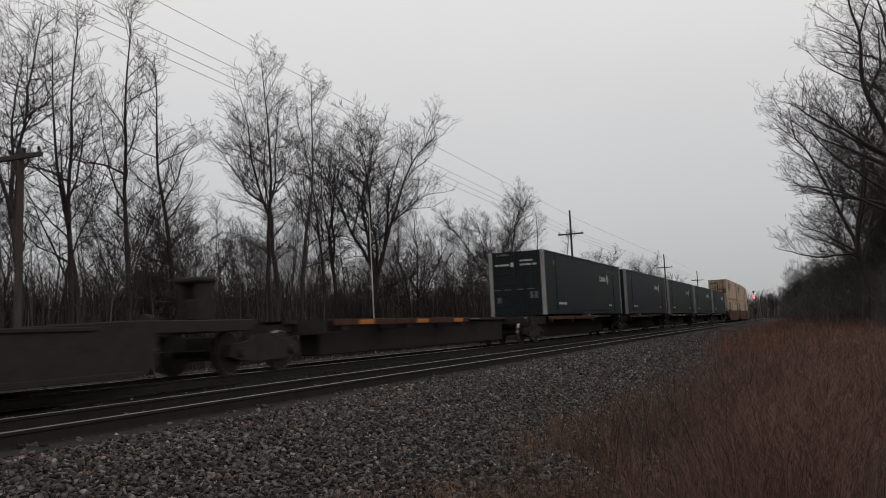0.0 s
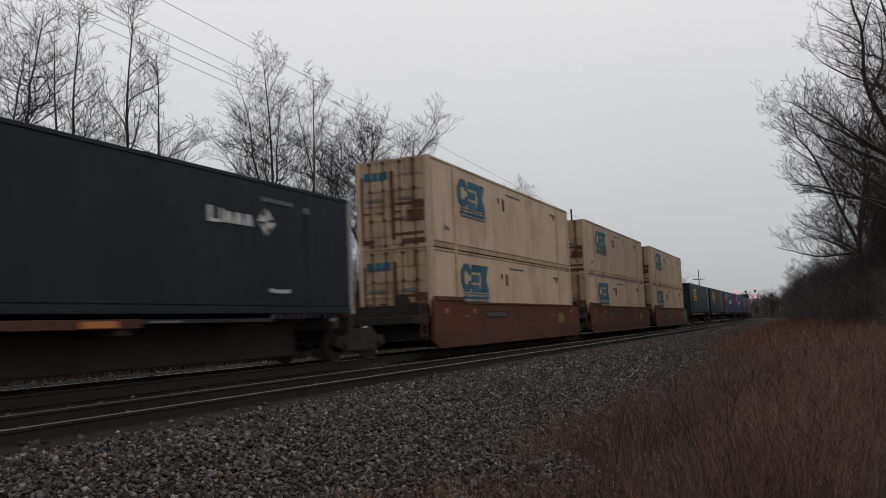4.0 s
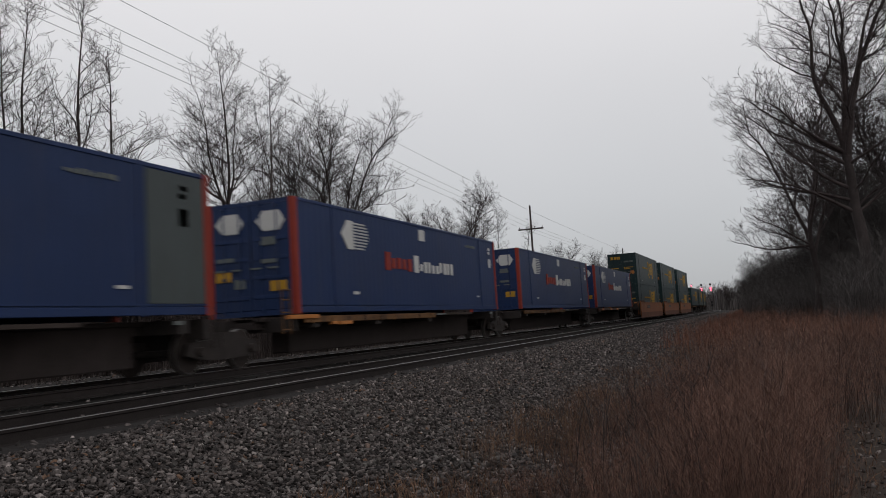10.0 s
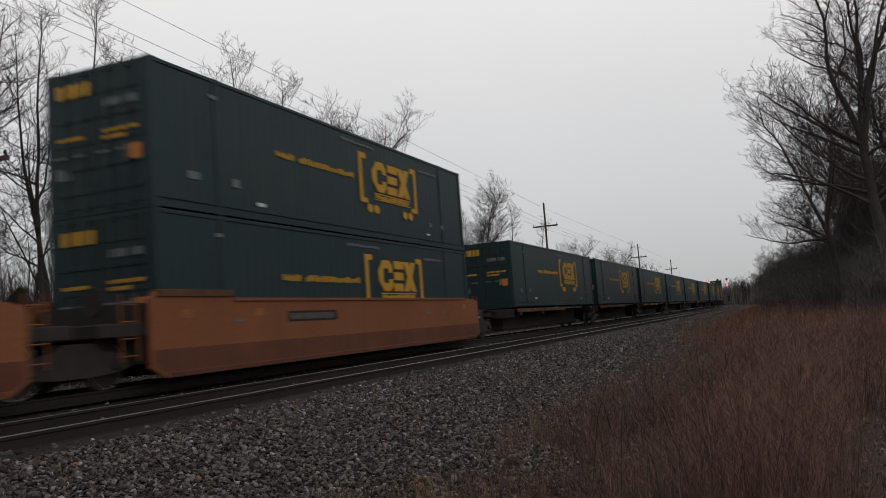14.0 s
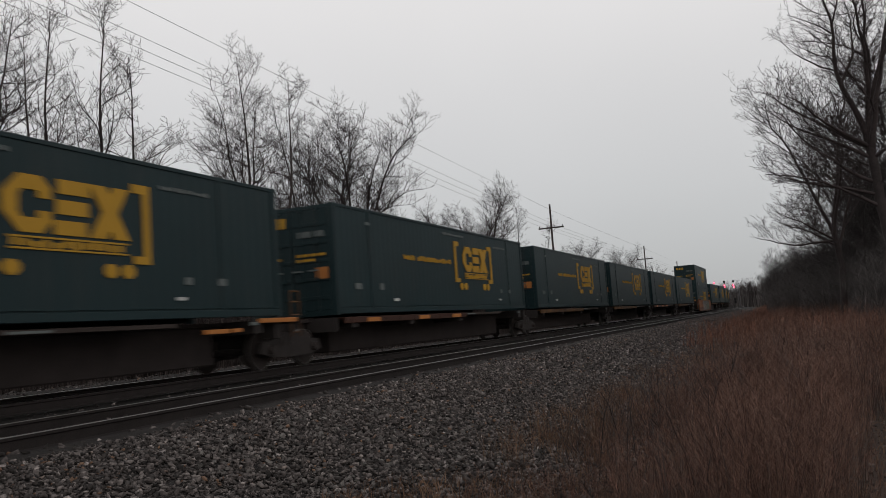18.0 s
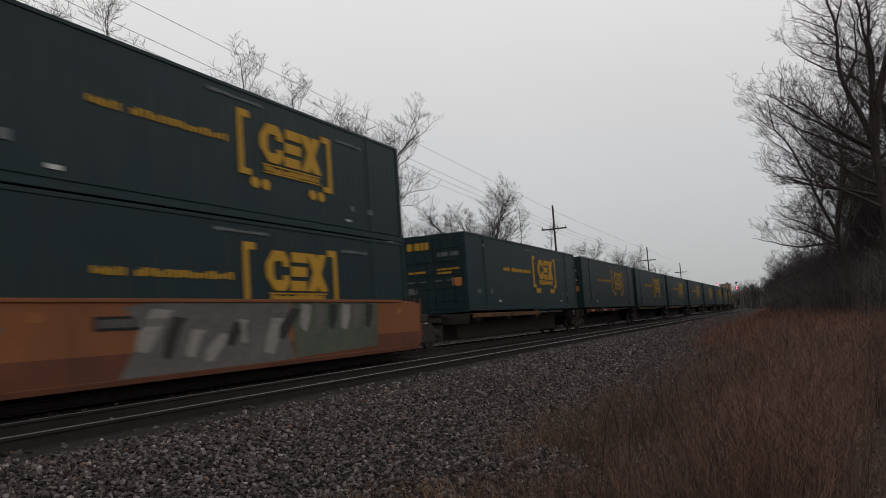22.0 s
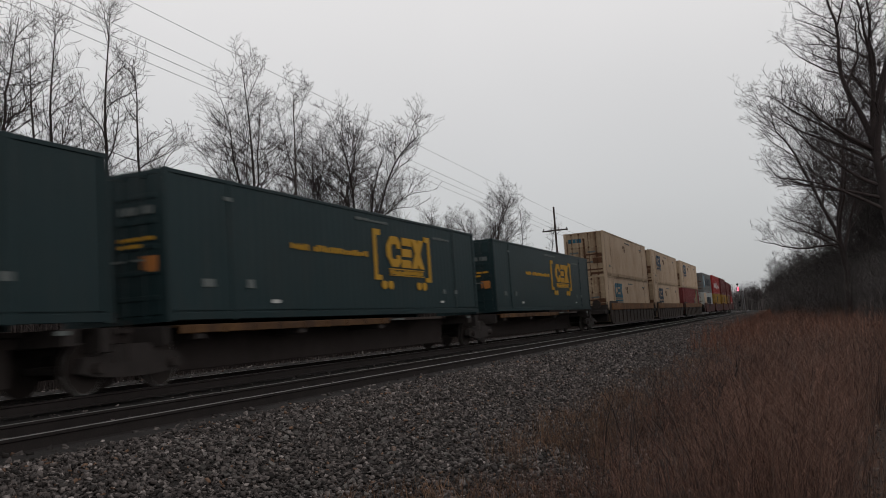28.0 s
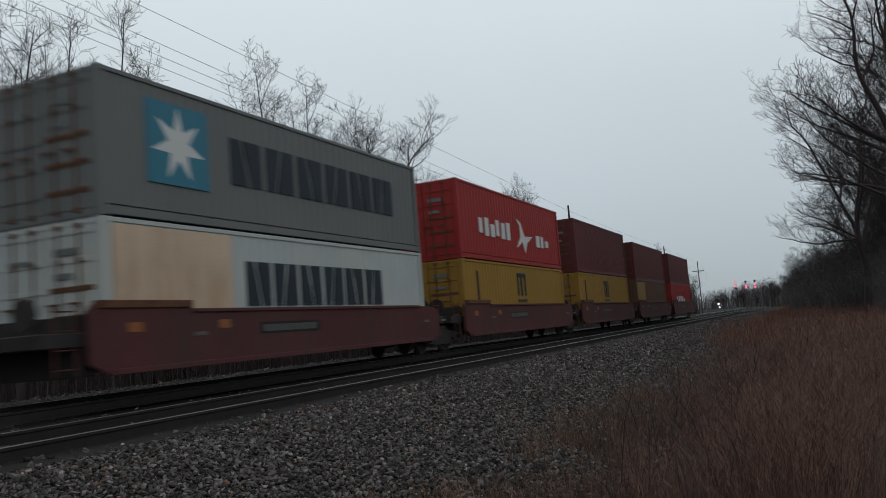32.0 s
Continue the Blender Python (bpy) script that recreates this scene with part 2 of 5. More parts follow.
M_MARKYELLOW = mat("yellow_marking", (0.35, 0.195, 0.02), 0.6, 0, 0.1, 3, 40, 0)
M_MARKWHITE = mat("white_marking", (0.42, 0.42, 0.41), 0.6, 0, 0.1, 3, 40, 0)
M_POSTWHITE = mat("dirty_white_post", (0.24, 0.235, 0.225), 0.65, 0, 0.25, 2, 30, 0.05, 0.5, (0.08, 0.07, 0.06))
M_MARKDIM = mat("dim_marking", (0.1, 0.112, 0.11), 0.6, 0, 0.2, 3, 40, 0)
M_MARKBLUE = mat("blue_marking", (0.018, 0.085, 0.13), 0.6, 0, 0.25, 2, 40, 0, rand=0.2)
M_MARKNAVY = mat("navy_marking", (0.014, 0.034, 0.062), 0.6, 0, 0.25, 2, 40, 0)
M_MARKSKY = mat("sky_blue_marking", (0.036, 0.125, 0.175), 0.6, 0, 0.1, 3, 40, 0)
M_MARKDARK = mat("dark_marking", (0.015, 0.021, 0.028), 0.6, 0, 0.1, 3, 40, 0)
M_MARKORANGE = mat("orange_marking", (0.34, 0.13, 0.035), 0.6, 0, 0.15, 3, 40, 0)
M_FADEDORANGE = mat("faded_orange_marking", (0.26, 0.13, 0.06), 0.6, 0, 0.25, 3, 40, 0)
M_REFLECTOR = mat("grimy_reflector", (0.2, 0.075, 0.024), 0.6, 0, 0.3, 3, 40, 0, 0.6, (0.07, 0.04, 0.025))
M_MARKRED = mat("red_marking", (0.2, 0.028, 0.018), 0.6, 0, 0.15, 3, 40, 0)
M_MARKGREEN = mat("green_marking", (0.07, 0.1, 0.05), 0.7, 0, 0.2, 3, 40, 0)
M_TAGGREY = mat("grey_spray_paint", (0.085, 0.08, 0.075), 0.7, 0, 0.3, 1.5, 12, 0.02)
M_TAGPALE = mat("pale_spray_paint", (0.19, 0.18, 0.165), 0.7, 0, 0.3, 1.5, 12, 0.02)
M_TAGDARK = mat("black_spray_paint", (0.022, 0.021, 0.02), 0.7, 0, 0.3, 1.5, 12, 0.02)
M_TAGGREEN = mat("grey_green_spray_paint", (0.06, 0.07, 0.05), 0.7, 0, 0.3, 1.5, 12, 0.02)
M_TAGVIVID = mat("green_spray_paint", (0.028, 0.095, 0.045), 0.7, 0, 0.4, 1.5, 12, 0.02)
M_TAGOLIVE = mat("olive_spray_paint", (0.13, 0.105, 0.025), 0.7, 0, 0.4, 1.5, 12, 0.02)
M_RUSTPATCH = mat("rust_stain", RUST, 0.9, 0, 0.5, 4, 30, 0.2)


# ---- geometry helpers ----
def link(name, bm, material, parent=None, label=""):
    me = bpy.data.meshes.new(name)
    bm.to_mesh(me)
    bm.free()
    me.materials.append(material)
    ob = new(name, me)
    if parent:
        ob.parent = parent
    if label:
        ob["label"] = label
    return ob


def part(name, bm, material, parent, label=""):
    return link(name, bm, material, parent, label)


def raw(name, verts, faces, material, parent=None, label="", smooth=False):
    me = bpy.data.meshes.new(name)
    me.from_pydata(verts, [], faces)
    me.materials.append(material)
    if smooth:
        me.polygons.foreach_set("use_smooth", [True] * len(me.polygons))
    ob = new(name, me)
    if parent:
        ob.parent = parent
    if label:
        ob["label"] = label
    return ob


def box(bm, x0, x1, y0, y1, z0, z1, bevel=0.0):
    v = [bm.verts.new((x, y, z)) for x in (x0, x1) for y in (y0, y1) for z in (z0, z1)]
    fs = [bm.faces.new([v[i] for i in q]) for q in ((0, 1, 3, 2), (4, 6, 7, 5), (0, 4, 5, 1), (2, 3, 7, 6), (0, 2, 6, 4), (1, 5, 7, 3))]
    if bevel:
        es = list({e for f in fs for e in f.edges})
        bmesh.ops.bevel(bm, geom=es, offset=bevel, segments=1, affect="EDGES")


def prism(bm, points, x0, x1):
    """An outline in y, z pulled from x0 to x1."""
    a = [bm.verts.new((x0, y, z)) for y, z in points]
    b = [bm.verts.new((x1, y, z)) for y, z in points]
    bm.faces.new(a)
    bm.faces.new(list(reversed(b)))
    for i in range(len(a)):
        j = (i + 1) % len(a)
        bm.faces.new((a[i], b[i], b[j], a[j]))


def rod(bm, p, q, r0, r1=None, sides=8):
    p, q = Vector(p), Vector(q)
    r1 = r0 if r1 is None else r1
    turn = (q - p).to_track_quat("Z", "Y")
    ring = [[bm.verts.new(c + turn @ Vector((r * math.cos(a), r * math.sin(a), 0))) for a in (2 * math.pi * i / sides for i in range(sides))] for c, r in ((p, r0), (q, r1))]
    for i in range(sides):
        j = (i + 1) % sides
        bm.faces.new((ring[0][i], ring[0][j], ring[1][j], ring[1][i]))
    bm.faces.new(list(reversed(ring[0])))
    bm.faces.new(ring[1])


def thing(name, label, category, group="", m=None, kind=""):
    ob = new(name)
    if m is not None:
        ob.matrix_basis = m
    return tagged(ob, label, category, group, kind)


# ---- the line of the railway: straight, then a long left-hand curve ----
BEND, RADIUS, MID = 140.0, 1111.0, -9.0
NEAR_TRACK, TRAIN_TRACK, TRAIN_Z = -8.1, -11.77, 0.06


def along(s, lat, z=0.0):
    if s <= BEND:
        return Vector((lat, s, z))
    a = (s - BEND) / RADIUS
    r = RADIUS + lat - MID
    return Vector((MID - RADIUS + r * math.cos(a), BEND + r * math.sin(a), z))


def heading(s):
    return 0.0 if s <= BEND else math.degrees((s - BEND) / RADIUS)


def stations(start, end, fine=2.0, coarse=25.0):
    out, s = [], start
    while s < end:
        out.append(s)
        s += coarse if s < -60 or s > 460 else (10.0 if s > 150 or s < -20 else fine)
    return out + [end]


def sweep(name, profile, s_list, material, closed=True):
    n = len(profile)
    verts = [along(s, lat, z) for s in s_list for lat, z in profile]
    faces = []
    for i in range(len(s_list) - 1):
        for j in range(n if closed else n - 1):
            k = (j + 1) % n
            faces.append((i * n + j, i * n + k, (i + 1) * n + k, (i + 1) * n + j))
    return raw(name, verts, faces, material)


rng = random.Random(7)

# ground: one sheet to the horizon
bm = bmesh.new()
cells = 40
grid = [[bm.verts.new(((i / cells - 0.5) * 6000, (j / cells - 0.5) * 6000, -0.9)) for j in range(cells + 1)] for i in range(cells + 1)]
for i in range(cells):
    for j in range(cells):
        bm.faces.new((grid[i][j], grid[i + 1][j], grid[i + 1][j + 1], grid[i][j + 1]))
tagged(link("ground", bm, M_SOIL), "flat brown winter soil under brush and woods", "ground", kind="structure")


def bed_height(lat):
    """Cross-section of the ballast bed."""
    pts = ((-22.0, -0.95), (-20.2, -0.45), (-19.0, -0.2), (-14.3, -0.17), (-6.5, -0.2), (-5.4, -0.28), (-3.2, -0.74), (-2.2, -0.88), (-1.4, -0.96))
    for (a, za), (b, zb) in zip(pts, pts[1:]):
        if lat <= b:
            return za + (zb - za) * max(0.0, lat - a) / (b - a)
    return pts[-1][1]


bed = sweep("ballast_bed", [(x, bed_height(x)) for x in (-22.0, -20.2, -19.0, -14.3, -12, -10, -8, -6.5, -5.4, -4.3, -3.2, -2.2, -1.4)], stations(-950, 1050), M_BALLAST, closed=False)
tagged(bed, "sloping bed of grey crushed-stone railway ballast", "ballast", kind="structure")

# rails: dark web and foot, polished head
for centre, lift in ((NEAR_TRACK, -0.03), (TRAIN_TRACK, TRAIN_Z)):
    for side in (-0.75, 0.75):
        c = centre + side
        web = [(c - 0.07, -0.185), (c + 0.07, -0.185), (c + 0.07, -0.17), (c + 0.012, -0.15), (c + 0.012, -0.05), (c + 0.034, -0.035), (c + 0.034, -0.006), (c - 0.034, -0.006), (c - 0.034, -0.035), (c - 0.012, -0.05), (c - 0.012, -0.15), (c - 0.07, -0.17)]
        rail = sweep("rail", [(x, z + lift) for x, z in web], stations(-950, 1050, 4.0), M_RAIL)
        tagged(rail, "dark rusty steel rail with a polished running surface", "rail", "rails of the two tracks", "structure")
        head = sweep("running_surface", [(c - 0.03, lift - 0.005), (c + 0.03, lift - 0.005), (c + 0.022, lift), (c - 0.022, lift)], stations(-950, 1050, 4.0), M_RAIL_TOP if centre == NEAR_TRACK else M_RAIL_BUSY)
        head.parent = rail


# ---- the train: containers ----
LONG, SHORT, WIDE, TALL = 16.15, 12.19, 2.59, 2.896
HALF = WIDE / 2


def container_shell(name, label, length, paint, posts=None, rail_paint=None, corrugated=True, rust=False, height=TALL):
    """A freight container; origin at the middle of its floor, doors towards -y."""
    root = thing(name, label, "container", "containers on the train")
    y0, y1 = -length / 2, length / 2
    rail_paint = rail_paint or paint
    bm = bmesh.new()
    ribs = int(length / 0.3)
    step = (length - 0.3) / ribs
    outline = []
    for i in range(ribs):
        y = y0 + 0.15 + i * step
        d = 0.022 if corrugated else 0.0025
        outline += [(y, 0), (y + step * 0.34, 0), (y + step * 0.5, d), (y + step * 0.84, d)]
    for side in (-1, 1):
        face = side * (HALF - 0.02)
        lo = [bm.verts.new((face - side * d, y, 0.16)) for y, d in outline]
        hi = [bm.verts.new((face - side * d, y, height - 0.09)) for y, d in outline]
        for i in range(len(lo) - 1):
            bm.faces.new((lo[i], lo[i + 1], hi[i + 1], hi[i]) if side > 0 else (lo[i + 1], lo[i], hi[i], hi[i + 1]))
    box(bm, -HALF + 0.05, HALF - 0.05, y0 + 0.06, y1 - 0.05, 0.12, height - 0.03)
    part("body", bm, paint, root)
    for x in (-1, 1):
        for y in (y0, y1):
            bm = bmesh.new()
            xa, xb = sorted((x * HALF, x * (HALF - 0.16)))
            ya, yb = (y, y + 0.15) if y < 0 else (y - 0.15, y)
            box(bm, xa, xb, ya, yb, 0.0, height, 0.008)
            for z in (0.0, height - 0.118):
                box(bm, xa - 0.004, xb + 0.004, ya - 0.004, yb + 0.004, z, z + 0.118)
            part("corner_post", bm, posts if posts else paint, root, "dirty white corner post" if posts is M_POSTWHITE else "")
        bm = bmesh.new()
        xa, xb = sorted((x * HALF, x * (HALF - 0.08)))
        box(bm, xa, xb, y0 + 0.15, y1 - 0.15, height - 0.09, height - 0.005, 0.01)
        part("top_rail", bm, rail_paint, root)
        bm = bmesh.new()
        box(bm, xa, xb, y0 + 0.15, y1 - 0.15, 0.02, 0.17, 0.01)
        box(bm, xa - 0.006 * (x < 0), xb + 0.006 * (x > 0), y0 + 0.15, y1 - 0.15, 0.2, 0.225)
        part("bottom_rail", bm, rail_paint, root)
        if length > 13:
            for y in (y0 + 1.98, y1 - 1.98):
                bm = bmesh.new()
                xa2, xb2 = sorted((x * (HALF + 0.003), x * (HALF - 0.06)))
                box(bm, xa2, xb2, y - 0.09, y + 0.09, 0.0, height + 0.01, 0.012)
                part("lifting_post", bm, paint, root)
    # doors with lock rods, hinges and bars
    for x in (-1, 1):
        bm = bmesh.new()
        xa, xb = sorted((x * 0.02, x * (HALF - 0.17)))
        box(bm, xa, xb, y0 + 0.01, y0 + 0.06, 0.14, height - 0.1, 0.01)
        door = part("door", bm, rail_paint if rust else paint, root)
        for k in range(5):
            z = 0.42 + k * 0.48
            bm = bmesh.new()
            box(bm, xa + 0.05, xb - 0.05, y0 - 0.012, y0 + 0.012, z, z + 0.09, 0.006)
            part("door_rib", bm, M_RUSTPATCH if rust and k < 3 and x > 0 else rail_paint if rust else paint, door)
        for rx in (0.3, 0.78):
            bm = bmesh.new()
            rod(bm, (x * rx, y0 - 0.03, 0.1), (x * rx, y0 - 0.03, height - 0.06), 0.017, sides=6)
            for z in (0.12, 0.95, 1.9, height - 0.12):
                box(bm, x * rx - 0.05, x * rx + 0.05, y0 - 0.05, y0 + 0.012, z - 0.04, z + 0.04)
            part("lock_rod", bm, M_RUSTPATCH if rust else paint, door)
            bm = bmesh.new()
            box(bm, x * rx - 0.28, x * rx + 0.02, y0 - 0.055, y0 - 0.035, 1.16, 1.2)
            part("door_handle", bm, M_RUSTPATCH if rust else M_MARKDIM, door)
    bm = bmesh.new()
    box(bm, -HALF + 0.16, HALF - 0.16, y0, y0 + 0.1, 0.0, 0.13)
    part("door_sill", bm, rail_paint, root)
    bm = bmesh.new()
    box(bm, -HALF + 0.16, HALF - 0.16, y0, y0 + 0.1, height - 0.1, height - 0.01)
    part("door_header", bm, rail_paint, root)
    return root


def mark(root, name, material, length, shapes, label="", sides=(1,)):
    """Flat painted shapes on the long sides: outlines in y from the front end and z from the floor."""
    if name in ("label_plate", "bracket", "dot_marking", "patch_panel", "rust_streak", "emblem", "emblem_underline") and len(shapes) > 1:
        for outline in shapes:
            mark(root, name, material, length, [outline], label, (1,))
        return None
    bm = bmesh.new()
    for outline in shapes:
        for side in sides:
            pts = [(-length / 2 + y, z) for y, z in outline]
            if side < 0:
                pts = [(-y, z) for y, z in pts]
            prism(bm, pts, side * (HALF - 0.03), side * (HALF + 0.004))
    made = part(name, bm, material, root, label)
    return tagged(made, label or "row of plain bars", kind="stuff") if len(shapes) > 4 else made


def mark_end(root, name, material, length, shapes, label=""):
    """Flat shapes on the door end: outlines in x and z."""
    if name in ("label_plate", "placard", "rust_stain", "door_emblem", "door_lettering") and len(shapes) > 1:
        for shape in shapes:
            mark_end(root, name, material, length, [shape], label)
        return None
    bm = bmesh.new()
    for x0, x1, z0, z1 in shapes:
        box(bm, x0, x1, -length / 2 - 0.022, -length / 2 + 0.008, z0, z1)
    return part(name, bm, material, root, label)


def rect(y0, y1, z0, z1):
    return [(y0, z0), (y1, z0), (y1, z1), (y0, z1)]


def bars(y0, y1, z0, z1, n, seed=0, fill=0.72):
    """Short upright blocks in a row, for lettering that cannot be made out."""
    r = random.Random(seed)
    w = (y1 - y0) / n
    return [rect(y0 + i * w, y0 + i * w + w * fill * r.uniform(0.8, 1.15), z0 + (z1 - z0) * r.choice((0, 0, 0.12)), z1 - (z1 - z0) * r.choice((0, 0.08, 0.3))) for i in range(n)]


def emblem(y0, y1, z0, z1):
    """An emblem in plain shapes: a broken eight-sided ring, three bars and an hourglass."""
    w, h = y1 - y0, z1 - z0
    a = w * 0.35
    c, t = a * 0.34, a * 0.31
    zm = (z0 + z1) / 2
    gap = h * 0.11
    ring = [(y0 + a, zm + gap), (y0 + a, z1 - c * 0.6), (y0 + a - c * 0.6, z1), (y0 + c, z1), (y0, z1 - c), (y0, z0 + c), (y0 + c, z0), (y0 + a - c * 0.6, z0), (y0 + a, z0 + c * 0.6), (y0 + a, zm - gap),
            (y0 + a - t * 0.9, zm - gap), (y0 + a - t * 0.9, z0 + h * 0.26), (y0 + t + c * 0.2, z0 + h * 0.26), (y0 + t, z0 + h * 0.36), (y0 + t, z1 - h * 0.36), (y0 + t + c * 0.2, z1 - h * 0.26), (y0 + a - t * 0.9, z1 - h * 0.26), (y0 + a - t * 0.9, zm + gap)]
    b0, b1 = y0 + w * 0.37, y0 + w * 0.66
    k = w * 0.035
    stack = [rect(b0 + k * d, b1 - k * (1 - d), z0 + h * f, z0 + h * (f + 0.26)) for f, d in ((0.0, 0), (0.37, 0.5), (0.74, 1))]
    x0, x1 = y0 + w * 0.655, y1
    q = (x1 - x0) * 0.3
    glass = [(x0, z1), (x0 + q, zm), (x0, z0), (x0 + q * 1.35, z0), ((x0 + x1) / 2, z0 + h * 0.16), (x1 - q * 1.35, z0), (x1, z0), (x1 - q, zm), (x1, z1), (x1 - q * 1.35, z1), ((x0 + x1) / 2, z1 - h * 0.16), (x0 + q * 1.35, z1)]
    return [ring] + stack + [glass]


def green_box(low=False):
    """Dark green box; in a well the lower part of the bracket is hidden."""
    c = container_shell("freight_container", "dark green ribbed steel container with yellow emblem between brackets", LONG, M_GREEN, corrugated=False)
    mark(c, "emblem", M_MARKYELLOW, LONG, emblem(9.05, 11.6, 1.4, 2.3), "yellow block emblem")
    mark(c, "emblem_bar", M_MARKYELLOW, LONG, [rect(9.15, 11.55, 1.32, 1.35), rect(9.15, 11.55, 1.14, 1.17)] + bars(9.2, 11.5, 1.18, 1.31, 12, 3), "yellow band of lettering")
    br = []
    for y, d in ((8.25, 1), (12.1, -1)):
        br.append([(y, 1.0), (y + d * 0.42, 1.0), (y + d * 0.42, 1.14), (y + d * 0.16, 1.14), (y + d * 0.16, 2.27), (y + d * 0.42, 2.27), (y + d * 0.42, 2.43), (y, 2.43)])
    mark(c, "bracket", M_MARKYELLOW, LONG, br, "yellow brackets")
    mark(c, "dot_marking", M_MARKYELLOW, LONG, [[(y + 0.16 * math.cos(a), 0.86 + 0.13 * math.sin(a)) for a in (math.pi * (2 * i + 1) / 8 for i in range(8))] for y in (8.8, 9.2, 11.15, 11.55)], "yellow dots")
    mark(c, "lettering", M_MARKYELLOW, LONG, bars(4.15, 4.95, 1.6, 1.76, 6, 5, 0.55) + bars(5.15, 7.95, 1.6, 1.76, 19, 15, 0.55), "line of yellow lettering")
    mark(c, "lettering", M_MARKDIM, LONG, bars(7.3, 9.2, 2.6, 2.68, 12, 6) + bars(12.4, 13.8, 2.42, 2.5, 10, 7), "faint lettering")
    mark(c, "label_plate", M_MARKDIM, LONG, [rect(1.0, 1.34, 0.66, 0.82), rect(2.42, 2.66, 0.66, 0.84), rect(13.0, 13.2, 0.66, 0.8), rect(14.0, 14.24, 0.66, 0.8), rect(1.75, 2.0, 2.45, 2.53)], "pale label plates")
    mark(c, "label_plate", M_MARKWHITE, LONG, [rect(3.3, 3.6, 0.34, 0.42), rect(12.75, 13.0, 0.36, 0.42)], "white label plates")
    mark_end(c, "door_emblem", M_MARKYELLOW, LONG, [(-1.0, -0.75, 2.35, 2.62), (-0.7, -0.5, 2.35, 2.62), (-0.45, -0.15, 2.35, 2.62)], "yellow door emblem")
    mark_end(c, "placard", M_MARKORANGE, LONG, [(0.7, 1.06, 0.95, 1.25)], "orange placard")
    mark_end(c, "door_lettering", M_MARKYELLOW, LONG, [(0.15, 0.5, 1.55, 1.62), (0.55, 1.0, 1.55, 1.62), (0.15, 0.7, 1.42, 1.49), (-1.0, -0.3, 1.5, 1.57)], "yellow door lettering")
    mark_end(c, "label_plate", M_MARKDIM, LONG, [(-1.05, -0.7, 0.75, 0.98), (0.2, 0.6, 2.05, 2.2), (0.7, 1.0, 2.05, 2.2)], "pale label plates")
    return c


def navy_box(paint, words):
    c = container_shell("freight_container", words + " container with dirty white corner posts and emblem", LONG, paint, M_POSTWHITE, corrugated=False)
    mark(c, "emblem", M_MARKWHITE, LONG, [rect(10.68, 10.78, 1.82, 2.14), rect(10.78, 10.98, 1.82, 1.89), rect(11.03, 11.1, 1.84, 2.12)] + [[(y, 1.84), (y + 0.07, 2.08), (y + 0.2, 2.08), (y + 0.27, 1.84), (y + 0.17, 1.84), (y + 0.135, 1.95), (y + 0.1, 1.84)] for y in (11.15, 11.47, 11.79)] + [[(12.25, 1.98), (12.55, 1.68), (12.68, 1.82), (12.5, 1.98)], [(12.55, 1.68), (12.85, 1.98), (12.68, 2.1), (12.55, 1.95)], [(12.85, 1.98), (12.55, 2.28), (12.42, 2.14), (12.6, 1.98)], [(12.55, 2.28), (12.25, 1.98), (12.42, 1.86), (12.55, 2.02)]], "white emblem")
    mark(c, "lettering", M_MARKWHITE, LONG, bars(2.15, 3.5, 0.46, 0.58, 9, 2) + bars(12.65, 13.4, 0.46, 0.56, 6, 3), "white lettering")
    mark(c, "lettering", M_MARKDIM, LONG, bars(12.4, 13.6, 2.42, 2.52, 8, 8), "faint lettering")
    mark(c, "label_plate", M_MARKDIM, LONG, [rect(1.4, 1.72, 2.3, 2.48), rect(14.0, 14.2, 2.32, 2.46)], "pale label plates")
    mark_end(c, "door_emblem", M_MARKWHITE, LONG, [(-1.0, -0.3, 2.26, 2.34), (-0.25, -0.12, 2.2, 2.4)], "white door emblem")
    mark_end(c, "door_lettering", M_MARKWHITE, LONG, [(0.2, 0.4, 2.42, 2.5), (0.44, 0.62, 2.42, 2.5), (0.66, 0.8, 2.42, 2.5), (0.2, 0.42, 2.24, 2.32), (0.46, 0.7, 2.24, 2.32), (0.74, 0.95, 2.24, 2.32)], "white door lettering")
    mark_end(c, "label_plate", M_MARKDIM, LONG, [(-0.95, -0.75, 0.6, 0.85), (0.6, 0.95, 0.75, 1.05), (-0.9, -0.3, 2.72, 2.8)], "pale label plates")
    return c


